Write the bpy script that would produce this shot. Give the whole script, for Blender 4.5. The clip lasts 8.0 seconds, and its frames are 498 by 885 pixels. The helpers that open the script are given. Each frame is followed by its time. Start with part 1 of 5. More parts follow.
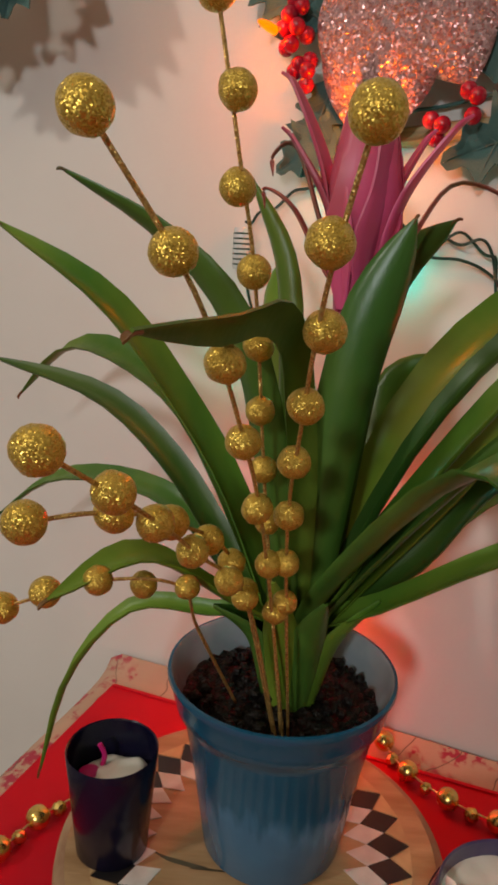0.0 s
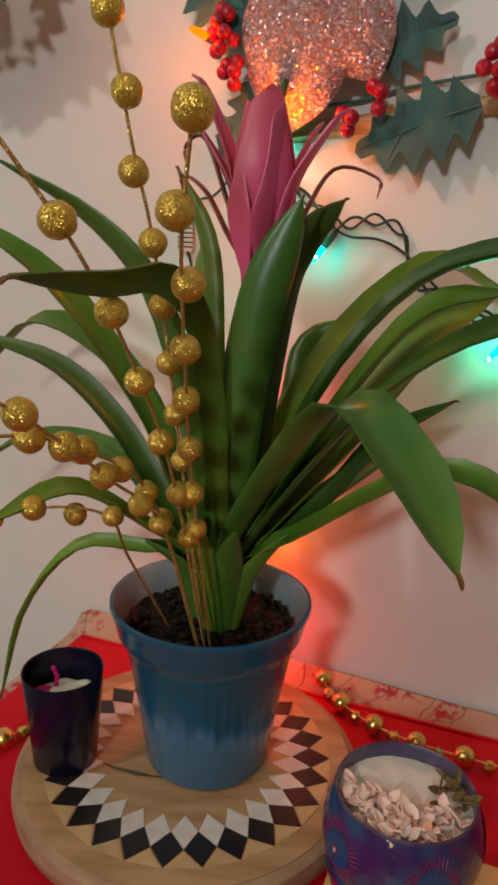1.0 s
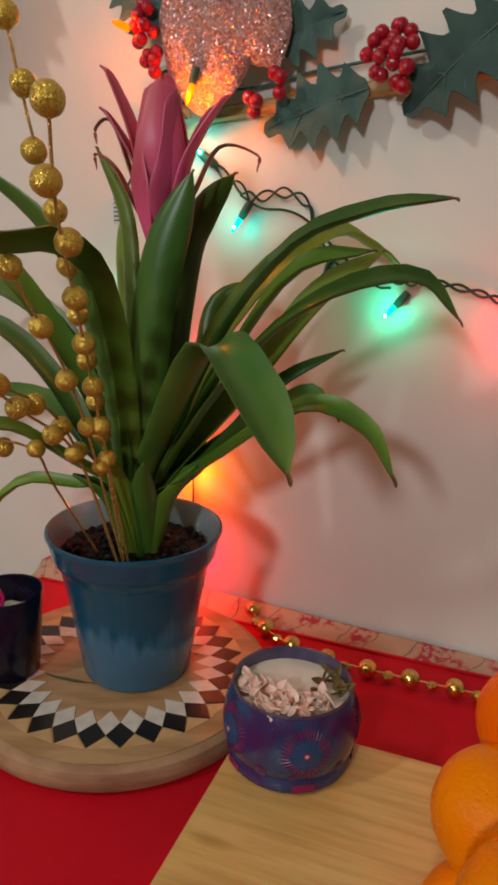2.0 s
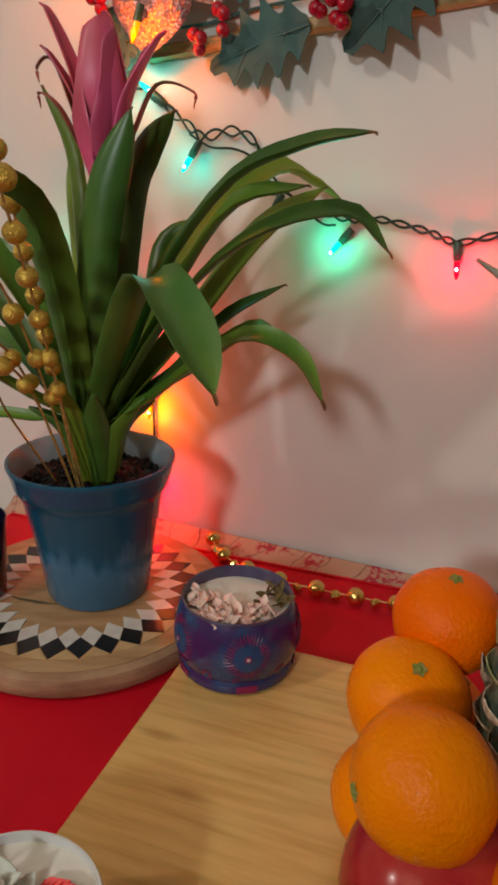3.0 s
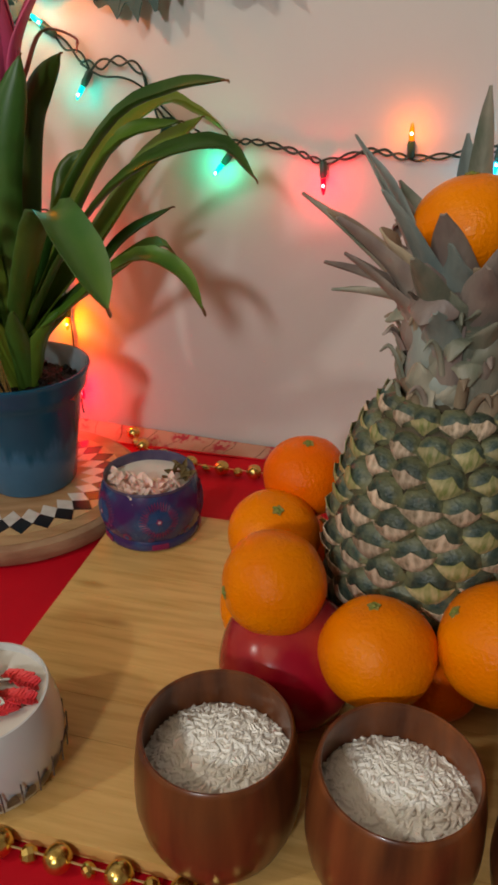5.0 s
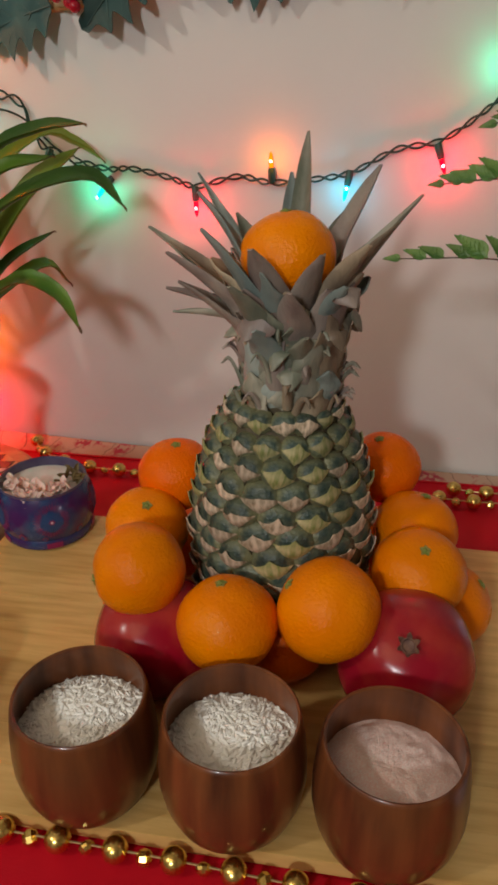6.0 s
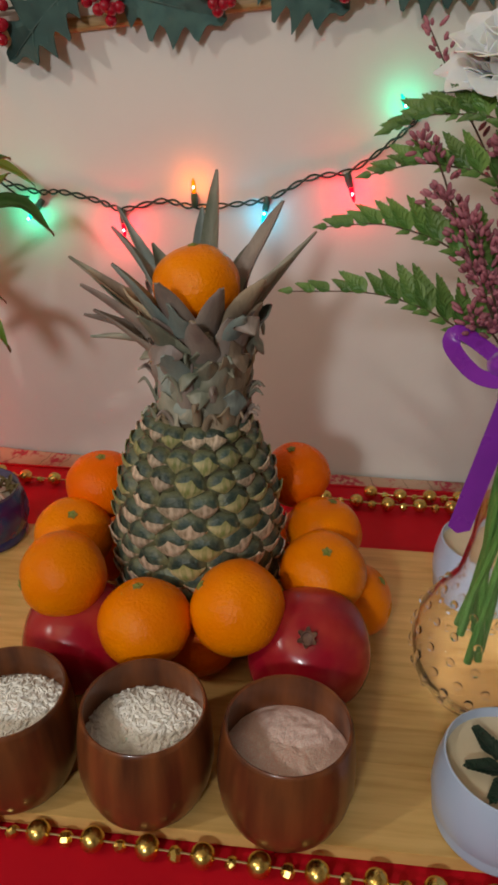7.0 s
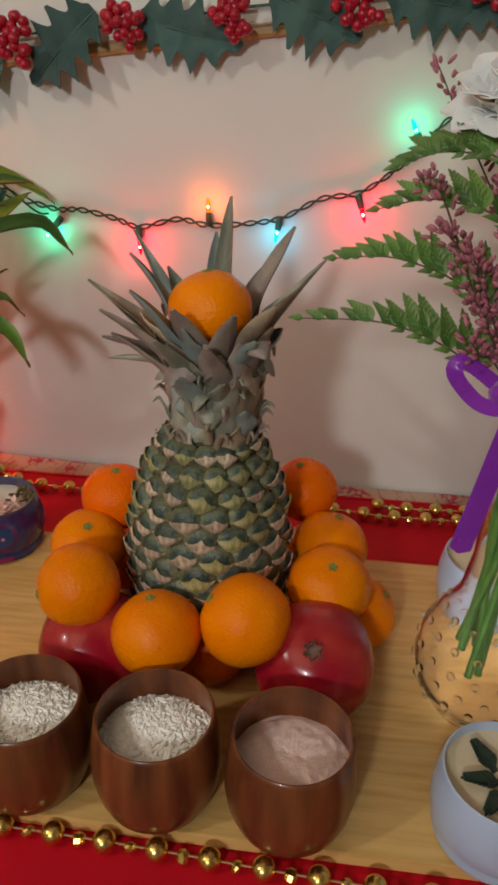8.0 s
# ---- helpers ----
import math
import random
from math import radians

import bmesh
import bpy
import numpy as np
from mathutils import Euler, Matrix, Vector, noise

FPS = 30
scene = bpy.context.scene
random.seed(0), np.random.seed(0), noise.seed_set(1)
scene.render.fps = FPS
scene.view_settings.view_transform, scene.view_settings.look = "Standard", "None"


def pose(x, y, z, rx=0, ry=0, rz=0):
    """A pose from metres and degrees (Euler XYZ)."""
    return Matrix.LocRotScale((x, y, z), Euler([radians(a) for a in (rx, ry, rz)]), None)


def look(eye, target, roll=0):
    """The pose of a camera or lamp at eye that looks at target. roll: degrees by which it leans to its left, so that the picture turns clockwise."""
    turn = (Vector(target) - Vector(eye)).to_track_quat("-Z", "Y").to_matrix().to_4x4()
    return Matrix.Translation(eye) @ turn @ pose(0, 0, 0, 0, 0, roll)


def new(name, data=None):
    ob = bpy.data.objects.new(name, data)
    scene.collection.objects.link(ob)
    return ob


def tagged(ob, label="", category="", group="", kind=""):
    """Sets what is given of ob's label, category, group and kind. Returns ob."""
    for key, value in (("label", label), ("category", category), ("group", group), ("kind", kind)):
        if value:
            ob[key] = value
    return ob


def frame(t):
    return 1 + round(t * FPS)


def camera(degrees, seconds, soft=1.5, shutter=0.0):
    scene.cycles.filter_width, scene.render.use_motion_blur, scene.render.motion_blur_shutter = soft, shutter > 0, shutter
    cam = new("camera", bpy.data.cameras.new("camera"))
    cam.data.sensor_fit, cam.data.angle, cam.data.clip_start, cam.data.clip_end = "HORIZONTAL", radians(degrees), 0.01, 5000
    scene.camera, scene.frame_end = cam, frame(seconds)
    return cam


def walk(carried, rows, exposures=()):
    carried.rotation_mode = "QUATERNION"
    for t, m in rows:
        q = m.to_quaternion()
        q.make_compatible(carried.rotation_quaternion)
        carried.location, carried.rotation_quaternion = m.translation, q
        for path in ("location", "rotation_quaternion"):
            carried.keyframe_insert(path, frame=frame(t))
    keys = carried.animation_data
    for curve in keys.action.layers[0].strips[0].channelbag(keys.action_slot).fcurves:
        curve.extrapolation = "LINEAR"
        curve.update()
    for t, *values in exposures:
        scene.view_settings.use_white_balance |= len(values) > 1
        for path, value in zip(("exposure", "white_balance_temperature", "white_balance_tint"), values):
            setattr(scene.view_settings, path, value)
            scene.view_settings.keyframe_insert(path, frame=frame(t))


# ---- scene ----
cam = camera(38.4, 8.0, soft=3.2)
PATH = [
    (0, (0.024, -0.51, 0.375), (-0.634, 1.311, -0.126), 3.1),
    (0.5, (0.057, -0.521, 0.372), (-0.604, 1.298, -0.132), 2.7),
    (1, (0.094, -0.55, 0.366), (-0.582, 1.263, -0.144), 2.3),
    (1.5, (0.142, -0.578, 0.359), (-0.545, 1.225, -0.167), 2.0),
    (1.7, (0.159, -0.586, 0.359), (-0.525, 1.216, -0.174), 1.8),
    (3, (0.221, -0.613, 0.352), (-0.408, 1.16, -0.327), 1.1),
    (3.5, (0.23, -0.633, 0.354), (-0.365, 1.119, -0.405), 0.6),
    (4, (0.239, -0.652, 0.36), (-0.333, 1.073, -0.475), -0.0),
    (4.2, (0.244, -0.659, 0.362), (-0.316, 1.058, -0.498), -0.3),
    (5.3, (0.306, -0.71, 0.393), (-0.089, 1.016, -0.537), -0.1),
    (5.5, (0.32, -0.716, 0.395), (-0.051, 1.018, -0.529), -0.2),
    (6, (0.354, -0.74, 0.417), (0.068, 1.009, -0.51), -0.2),
    (6.5, (0.377, -0.759, 0.431), (0.171, 1.001, -0.496), 0.5),
    (7, (0.39, -0.771, 0.446), (0.226, 0.995, -0.479), 1.0),
    (7.5, (0.39, -0.78, 0.463), (0.225, 0.985, -0.463), 1.3),
    (8, (0.391, -0.782, 0.467), (0.198, 0.981, -0.457), 1.3),
]
walk(cam, [(t, look(eye, target, roll)) for t, eye, target, roll in PATH])

# ---- light ----
world = bpy.data.worlds.new("world")
scene.world = world
world.use_nodes = True
world.node_tree.nodes["Background"].inputs[0].default_value = (1.0, 0.9, 0.8, 1)
world.node_tree.nodes["Background"].inputs[1].default_value = 0.15


def area_lamp(name, eye, target, power, size, color):
    data = bpy.data.lights.new(name, "AREA")
    data.shape, data.size, data.energy, data.color = "DISK", size, power, color
    ob = new(name, data)
    ob.matrix_world = look(eye, target)
    return ob


area_lamp("ceiling_bulb", (-1.20, -1.62, 1.60), (0.25, -0.30, 0.05), 10.5, 0.14, (1.0, 0.95, 0.86))
area_lamp("room_lamp", (0.02, -1.95, 0.93), (0.1, -0.1, 0.05), 9.5, 0.16, (0.93, 0.98, 1.0))
# broad warm fill, added to soften the shade; not a known fitting
area_lamp("warm_fill", (-0.2, -1.7, 1.85), (0.2, -0.1, 0.0), 5.0, 1.0, (1.0, 0.76, 0.50))


def bulb_lamp(name, at, power, color):
    data = bpy.data.lights.new(name, "POINT")
    data.energy, data.color, data.shadow_soft_size = power, color, 0.004
    ob = new(name, data)
    ob.location = at
    return ob


RED, GREEN, CYAN, ORANGE, BLUE = (1.0, 0.0, 0.02), (0.0, 0.75, 0.42), (0.0, 0.75, 0.62), (1.0, 0.16, 0.0), (0.0, 0.55, 0.85)

# ---- materials ----


def material(name, color, rough=0.5, metal=0.0, color2=None, scale=30.0, detail=4.0, stretch=(1, 1, 1), bump=0.0, bump_scale=200.0,
             coat=0.0, sheen=0.0, transmission=0.0, ior=1.45, emission=None, strength=0.0, lo=0.35, hi=0.65, vary=0.0, subsurface=0.0, spec=0.5):
    m = bpy.data.materials.new(name)
    m.use_nodes = True
    nt = m.node_tree
    b = nt.nodes["Principled BSDF"]
    b.inputs["Base Color"].default_value = (*color, 1)
    b.inputs["Roughness"].default_value, b.inputs["Metallic"].default_value = rough, metal
    b.inputs["Coat Weight"].default_value, b.inputs["Sheen Weight"].default_value = coat, sheen
    b.inputs["Transmission Weight"].default_value, b.inputs["IOR"].default_value = transmission, ior
    b.inputs["Specular IOR Level"].default_value = spec
    b.inputs["Subsurface Weight"].default_value = subsurface
    b.inputs["Subsurface Radius"].default_value = (0.006, 0.003, 0.0015)
    b.inputs["Subsurface Scale"].default_value = 1.0
    if emission:
        b.inputs["Emission Color"].default_value, b.inputs["Emission Strength"].default_value = (*emission, 1), strength
    tc = nt.nodes.new("ShaderNodeTexCoord")
    mp = nt.nodes.new("ShaderNodeMapping")
    mp.inputs["Scale"].default_value = stretch
    nt.links.new(tc.outputs["Object"], mp.inputs["Vector"])
    socket = None
    if color2:
        n = nt.nodes.new("ShaderNodeTexNoise")
        n.inputs["Scale"].default_value, n.inputs["Detail"].default_value = scale, detail
        nt.links.new(mp.outputs[0], n.inputs["Vector"])
        r = nt.nodes.new("ShaderNodeValToRGB")
        r.color_ramp.elements[0].position, r.color_ramp.elements[1].position = lo, hi
        r.color_ramp.elements[0].color, r.color_ramp.elements[1].color = (*color, 1), (*color2, 1)
        nt.links.new(n.outputs[0], r.inputs[0])
        socket = r.outputs[0]
        rr = nt.nodes.new("ShaderNodeMapRange")
        rr.inputs[3].default_value, rr.inputs[4].default_value = max(0.02, rough * 0.8), min(1, rough * 1.2)
        nt.links.new(n.outputs[0], rr.inputs[0])
        nt.links.new(rr.outputs[0], b.inputs["Roughness"])
    if vary:
        oi = nt.nodes.new("ShaderNodeObjectInfo")
        mr = nt.nodes.new("ShaderNodeMapRange")
        mr.inputs[3].default_value, mr.inputs[4].default_value = 1 - vary, 1 + vary
        nt.links.new(oi.outputs["Random"], mr.inputs[0])
        hs = nt.nodes.new("ShaderNodeHueSaturation")
        hs.inputs["Color"].default_value = (*color, 1)
        if socket:
            nt.links.new(socket, hs.inputs["Color"])
        nt.links.new(mr.outputs[0], hs.inputs["Value"])
        socket = hs.outputs[0]
    if socket:
        nt.links.new(socket, b.inputs["Base Color"])
    if bump:
        n2 = nt.nodes.new("ShaderNodeTexNoise")
        n2.inputs["Scale"].default_value, n2.inputs["Detail"].default_value = bump_scale, 3
        nt.links.new(mp.outputs[0], n2.inputs["Vector"])
        bp = nt.nodes.new("ShaderNodeBump")
        bp.inputs["Strength"].default_value, bp.inputs["Distance"].default_value = bump, 0.002
        nt.links.new(n2.outputs[0], bp.inputs["Height"])
        nt.links.new(bp.outputs[0], b.inputs["Normal"])
    return m


def glitter(name, color, color2, rough=0.3, metal=0.9, scale=700.0, strength=1.0, transmission=0.0, tilt=1.0):
    """Flakes: cells that each tilt their own way."""
    m = bpy.data.materials.new(name)
    m.use_nodes = True
    nt = m.node_tree
    b = nt.nodes["Principled BSDF"]
    tc = nt.nodes.new("ShaderNodeTexCoord")
    v = nt.nodes.new("ShaderNodeTexVoronoi")
    v.inputs["Scale"].default_value = scale
    nt.links.new(tc.outputs["Object"], v.inputs["Vector"])
    r = nt.nodes.new("ShaderNodeValToRGB")
    r.color_ramp.elements[0].color, r.color_ramp.elements[1].color = (*color, 1), (*color2, 1)
    nt.links.new(v.outputs["Color"], r.inputs[0])
    nt.links.new(r.outputs[0], b.inputs["Base Color"])
    b.inputs["Metallic"].default_value, b.inputs["Roughness"].default_value = metal, rough
    b.inputs["Transmission Weight"].default_value = transmission
    ge = nt.nodes.new("ShaderNodeNewGeometry")
    off = nt.nodes.new("ShaderNodeVectorMath")
    off.operation = "MULTIPLY_ADD"
    off.inputs[1].default_value = (2 * tilt * strength,) * 3
    off.inputs[2].default_value = (-tilt * strength,) * 3
    nt.links.new(v.outputs["Color"], off.inputs[0])
    add = nt.nodes.new("ShaderNodeVectorMath")
    nt.links.new(off.outputs[0], add.inputs[0])
    nt.links.new(ge.outputs["Normal"], add.inputs[1])
    unit = nt.nodes.new("ShaderNodeVectorMath")
    unit.operation = "NORMALIZE"
    nt.links.new(add.outputs[0], unit.inputs[0])
    nt.links.new(unit.outputs[0], b.inputs["Normal"])
    return m


WALL = material("painted_wall", (0.70, 0.66, 0.61), 0.6, color2=(0.74, 0.70, 0.65), scale=6, bump=0.12, bump_scale=60)
PLAIN = material("room_paint", (0.70, 0.65, 0.59), 0.8, color2=(0.66, 0.61, 0.55), scale=3)
FLOOR = material("floor_boards", (0.20, 0.13, 0.08), 0.5, color2=(0.27, 0.18, 0.11), scale=4, stretch=(1, 12, 1))
TRIM_WOOD = material("moulding_wood", (0.38, 0.22, 0.08), 0.45, color2=(0.50, 0.31, 0.13), scale=40, stretch=(1, 12, 12), bump=0.1)
TABLE_WOOD = material("table_wood", (0.16, 0.09, 0.045), 0.45, color2=(0.24, 0.14, 0.07), scale=20, stretch=(1, 10, 10))
RED_CLOTH = material("red_satin_cloth", (0.58, 0.004, 0.016), 0.6, color2=(0.47, 0.003, 0.013), scale=8, bump=0.25, bump_scale=1500, spec=0.2)
BAMBOO = material("bamboo", (0.68, 0.43, 0.150), 0.34, color2=(0.52, 0.295, 0.080), scale=14, detail=6, stretch=(1, 11, 6), bump=0.08, bump_scale=60, vary=0.07, lo=0.4, hi=0.75)
BOARD_WOOD = material("mango_wood", (0.48, 0.30, 0.15), 0.55, color2=(0.33, 0.18, 0.075), scale=16, detail=6, stretch=(1, 5, 5), bump=0.2, bump_scale=90)
BOARD_EDGE = material("bare_wood_edge", (0.40, 0.25, 0.14), 0.75, color2=(0.26, 0.13, 0.07), scale=30, detail=7, stretch=(1, 1, 3), bump=0.35, bump_scale=150)
INLAY_BLACK = material("black_inlay", (0.012, 0.011, 0.012), 0.35, color2=(0.022, 0.018, 0.016), scale=60)
INLAY_WHITE = material("bone_inlay", (0.66, 0.63, 0.58), 0.4, color2=(0.55, 0.51, 0.46), scale=80, vary=0.06)
INLAY_TAN = material("pale_wood_inlay", (0.55, 0.37, 0.18), 0.5, color2=(0.44, 0.27, 0.12), scale=60, vary=0.1)
GOLD = material("gold_bead", (0.80, 0.58, 0.18), 0.26, 1.0, color2=(0.60, 0.40, 0.10), scale=200)
GOLD_THREAD = material("gold_thread", (0.75, 0.60, 0.28), 0.4, 0.8)
GOLD_GLITTER = glitter("gold_glitter", (0.40, 0.23, 0.020), (0.92, 0.66, 0.14), 0.32, 0.75, 2300, 1.0, 0.0, 0.5)
GOLD_STEM = glitter("glitter_wire", (0.30, 0.15, 0.04), (0.8, 0.55, 0.18), 0.4, 0.7, 1500, 0.5)
LEAF = material("bromeliad_leaf", (0.050, 0.140, 0.014), 0.36, color2=(0.130, 0.205, 0.022), scale=17, detail=9, stretch=(1, 1, 0.5), bump=0.14, bump_scale=160, vary=0.3, spec=0.4)
LEAF_DARK = material("dark_bromeliad_leaf", (0.034, 0.106, 0.015), 0.36, color2=(0.085, 0.155, 0.022), scale=17, detail=9, stretch=(1, 1, 0.5), bump=0.12, bump_scale=160, vary=0.28)
LEAF_LIGHT = material("light_bromeliad_leaf", (0.090, 0.205, 0.012), 0.38, color2=(0.190, 0.245, 0.028), scale=15, detail=9, stretch=(1, 1, 0.5), bump=0.12, bump_scale=160, vary=0.2)
LEAF_DRY = material("browned_leaf", (0.20, 0.075, 0.02), 0.5, color2=(0.09, 0.07, 0.02), scale=40, bump=0.2)
BRACT = material("magenta_bract", (0.64, 0.075, 0.225), 0.40, color2=(0.44, 0.070, 0.105), scale=24, detail=6, stretch=(1, 1, 0.3), bump=0.10, bump_scale=140, vary=0.22, subsurface=0.12)
BRACT_DRY = material("dried_bract", (0.40, 0.075, 0.060), 0.5, color2=(0.13, 0.070, 0.030), scale=60, bump=0.15)
SOIL = material("potting_soil", (0.004, 0.003, 0.003), 0.38, color2=(0.010, 0.007, 0.005), scale=180, bump=0.9, bump_scale=400, spec=0.2)
NAVY_GLASS = material("navy_glass", (0.005, 0.005, 0.018), 0.22, color2=(0.008, 0.006, 0.020), scale=20, spec=0.4)
WAX = material("white_wax", (0.72, 0.68, 0.60), 0.45, color2=(0.66, 0.61, 0.52), scale=30, bump=0.1, bump_scale=80)
WAX_CREAM = material("cream_wax", (0.66, 0.56, 0.38), 0.4, color2=(0.60, 0.50, 0.33), scale=30, bump=0.1, bump_scale=80)
MAGENTA = material("magenta_wick", (0.55, 0.01, 0.16), 0.5)
PINK_PETAL = material("pale_pink_petal", (0.78, 0.50, 0.42), 0.6, color2=(0.84, 0.68, 0.58), scale=90, vary=0.15, subsurface=0.2)
DRY_HERB = material("dried_herb", (0.13, 0.09, 0.03), 0.7, color2=(0.22, 0.15, 0.05), scale=90)
CORAL_LEAF = material("coral_dyed_leaf", (0.75, 0.06, 0.05), 0.6, color2=(0.62, 0.03, 0.04), scale=80)
PALE_PETAL = material("pale_dried_petal", (0.66, 0.66, 0.58), 0.7, color2=(0.50, 0.52, 0.44), scale=80, vary=0.1)
CERAMIC = material("white_ceramic", (0.62, 0.63, 0.62), 0.22, color2=(0.58, 0.59, 0.58), scale=12, coat=0.3)
ENAMEL = material("white_enamelled_tin", (0.43, 0.52, 0.68), 0.3, color2=(0.39, 0.48, 0.64), scale=10, coat=0.2)
MOTIF = material("grey_painted_motif", (0.06, 0.05, 0.05), 0.35, color2=(0.14, 0.10, 0.09), scale=60)
DARK_LEAF = material("dark_green_pressed_leaf", (0.008, 0.022, 0.014), 0.4, color2=(0.015, 0.035, 0.02), scale=60)
CUP_WOOD = material("acacia_wood", (0.215, 0.066, 0.020), 0.30, color2=(0.070, 0.020, 0.008), scale=70, detail=5, stretch=(1.0, 1.0, 0.06), bump=0.05, bump_scale=160, coat=0.15, lo=0.32, hi=0.72, vary=0.15, spec=0.4)
RICE = material("white_rice", (0.95, 0.93, 0.87), 0.6, color2=(0.91, 0.88, 0.80), scale=200, spec=0.3)
SALT = material("pink_salt", (0.88, 0.58, 0.50), 0.5, color2=(0.92, 0.76, 0.69), scale=900, bump=0.45, bump_scale=1100)
ORANGE_PEEL = material("orange_peel", (0.88, 0.240, 0.0), 0.28, color2=(0.82, 0.190, 0.0), spec=0.14, scale=30, bump=0.42, bump_scale=430, vary=0.06, coat=0.04)
ORANGE_DEEP = material("deep_orange_peel", (0.86, 0.155, 0.0), 0.28, color2=(0.78, 0.120, 0.0), spec=0.14, scale=30, bump=0.45, bump_scale=430, vary=0.05)
STEM_GREEN = material("orange_stem_button", (0.16, 0.22, 0.03), 0.7, color2=(0.28, 0.24, 0.06), scale=300)
POM = material("pomegranate_skin", (0.30, 0.005, 0.018), 0.22, color2=(0.50, 0.060, 0.030), scale=26, detail=9, coat=0.1, spec=0.3, bump=0.08, bump_scale=60, lo=0.42, hi=0.8)
POM_CROWN = material("pomegranate_crown", (0.20, 0.10, 0.06), 0.6, color2=(0.10, 0.04, 0.03), scale=200)
PINE_CORE = material("pineapple_rind", (0.10, 0.075, 0.040), 0.7, color2=(0.05, 0.038, 0.018), scale=80)
PINE_EYE = material("pineapple_eye", (0.032, 0.056, 0.046), 0.36, color2=(0.115, 0.135, 0.085), scale=150, detail=8, bump=0.55, bump_scale=420, vary=0.35)
PINE_BRACT = material("dry_pineapple_bract", (0.70, 0.55, 0.40), 0.65, color2=(0.22, 0.155, 0.085), scale=150, detail=9, stretch=(1.8, 0.6, 1), bump=0.45, bump_scale=600, vary=0.35, lo=0.38, hi=0.68)
PINE_YOUNG = material("green_pineapple_bract", (0.150, 0.190, 0.045), 0.55, color2=(0.46, 0.38, 0.20), scale=130, detail=7, stretch=(2, 0.6, 1), bump=0.3, vary=0.3)
PINE_LEAF = material("pineapple_crown_leaf", (0.147, 0.168, 0.119), 0.48, color2=(0.378, 0.336, 0.259), scale=38, detail=9, stretch=(1, 1, 0.28), bump=0.35, bump_scale=300, vary=0.3)
PINE_LEAF_PURPLE = material("purplish_crown_leaf", (0.210, 0.157, 0.140), 0.48, color2=(0.371, 0.301, 0.245), scale=38, detail=9, stretch=(1, 1, 0.28), bump=0.35, bump_scale=300, vary=0.25)
PINE_LEAF_BLUE = material("bluish_crown_leaf", (0.169, 0.209, 0.196), 0.42, color2=(0.317, 0.338, 0.290), scale=38, detail=9, stretch=(1, 1, 0.28), bump=0.3, bump_scale=300, vary=0.25)
PINE_LEAF_BROWN = material("withered_crown_leaf", (0.176, 0.121, 0.081), 0.6, color2=(0.405, 0.311, 0.203), scale=38, detail=9, stretch=(1, 1, 0.28), bump=0.4, bump_scale=300, vary=0.25)
HOLLY = material("fabric_holly_leaf", (0.040, 0.092, 0.086), 0.8, color2=(0.065, 0.128, 0.112), scale=50, detail=5, bump=0.35, bump_scale=900, vary=0.25)
HOLLY_VEIN = material("holly_leaf_vein", (0.085, 0.14, 0.12), 0.7)
BERRY = material("red_berry", (0.33, 0.003, 0.020), 0.18, color2=(0.34, 0.004, 0.018), scale=80, coat=0.4)
BERRY_GLITTER = glitter("red_glitter_berry", (0.35, 0.004, 0.02), (0.8, 0.05, 0.08), 0.3, 0.5, 1200, 1.0, 0.0, 0.4)
PINK_GLITTER = glitter("pink_glitter_petal", (0.30, 0.12, 0.12), (0.95, 0.63, 0.61), 0.30, 0.45, 750, 1.0, 0.12, 0.8)
WIRE = material("green_wire", (0.012, 0.035, 0.024), 0.4, color2=(0.018, 0.045, 0.03), scale=100)
SOCKET = material("green_lamp_socket", (0.018, 0.06, 0.042), 0.35)
KNOB_GLASS = material("hobnail_glass", (0.98, 0.97, 0.97), 0.05, transmission=1.0, ior=1.18)
GLASS = material("clear_glass", (0.985, 0.96, 0.96), 0.06, transmission=1.0, ior=1.28)
STEM = material("flower_stem", (0.038, 0.112, 0.022), 0.4, color2=(0.068, 0.150, 0.030), scale=60)
FERN = material("fern_leaflet", (0.060, 0.150, 0.030), 0.45, color2=(0.130, 0.215, 0.045), scale=70, detail=6, bump=0.25, vary=0.25)
HEATH = material("pink_heather_bud", (0.28, 0.065, 0.105), 0.6, color2=(0.45, 0.18, 0.20), scale=200, vary=0.2)
TWIG = material("brown_twig", (0.09, 0.05, 0.03), 0.7)
ROSE = material("white_flower_petal", (0.88, 0.87, 0.85), 0.55, color2=(0.82, 0.81, 0.77), scale=60, vary=0.04, subsurface=0.4)
RIBBON = material("purple_satin_ribbon", (0.23, 0.020, 0.38), 0.28, color2=(0.19, 0.016, 0.33), scale=30, sheen=0.3)


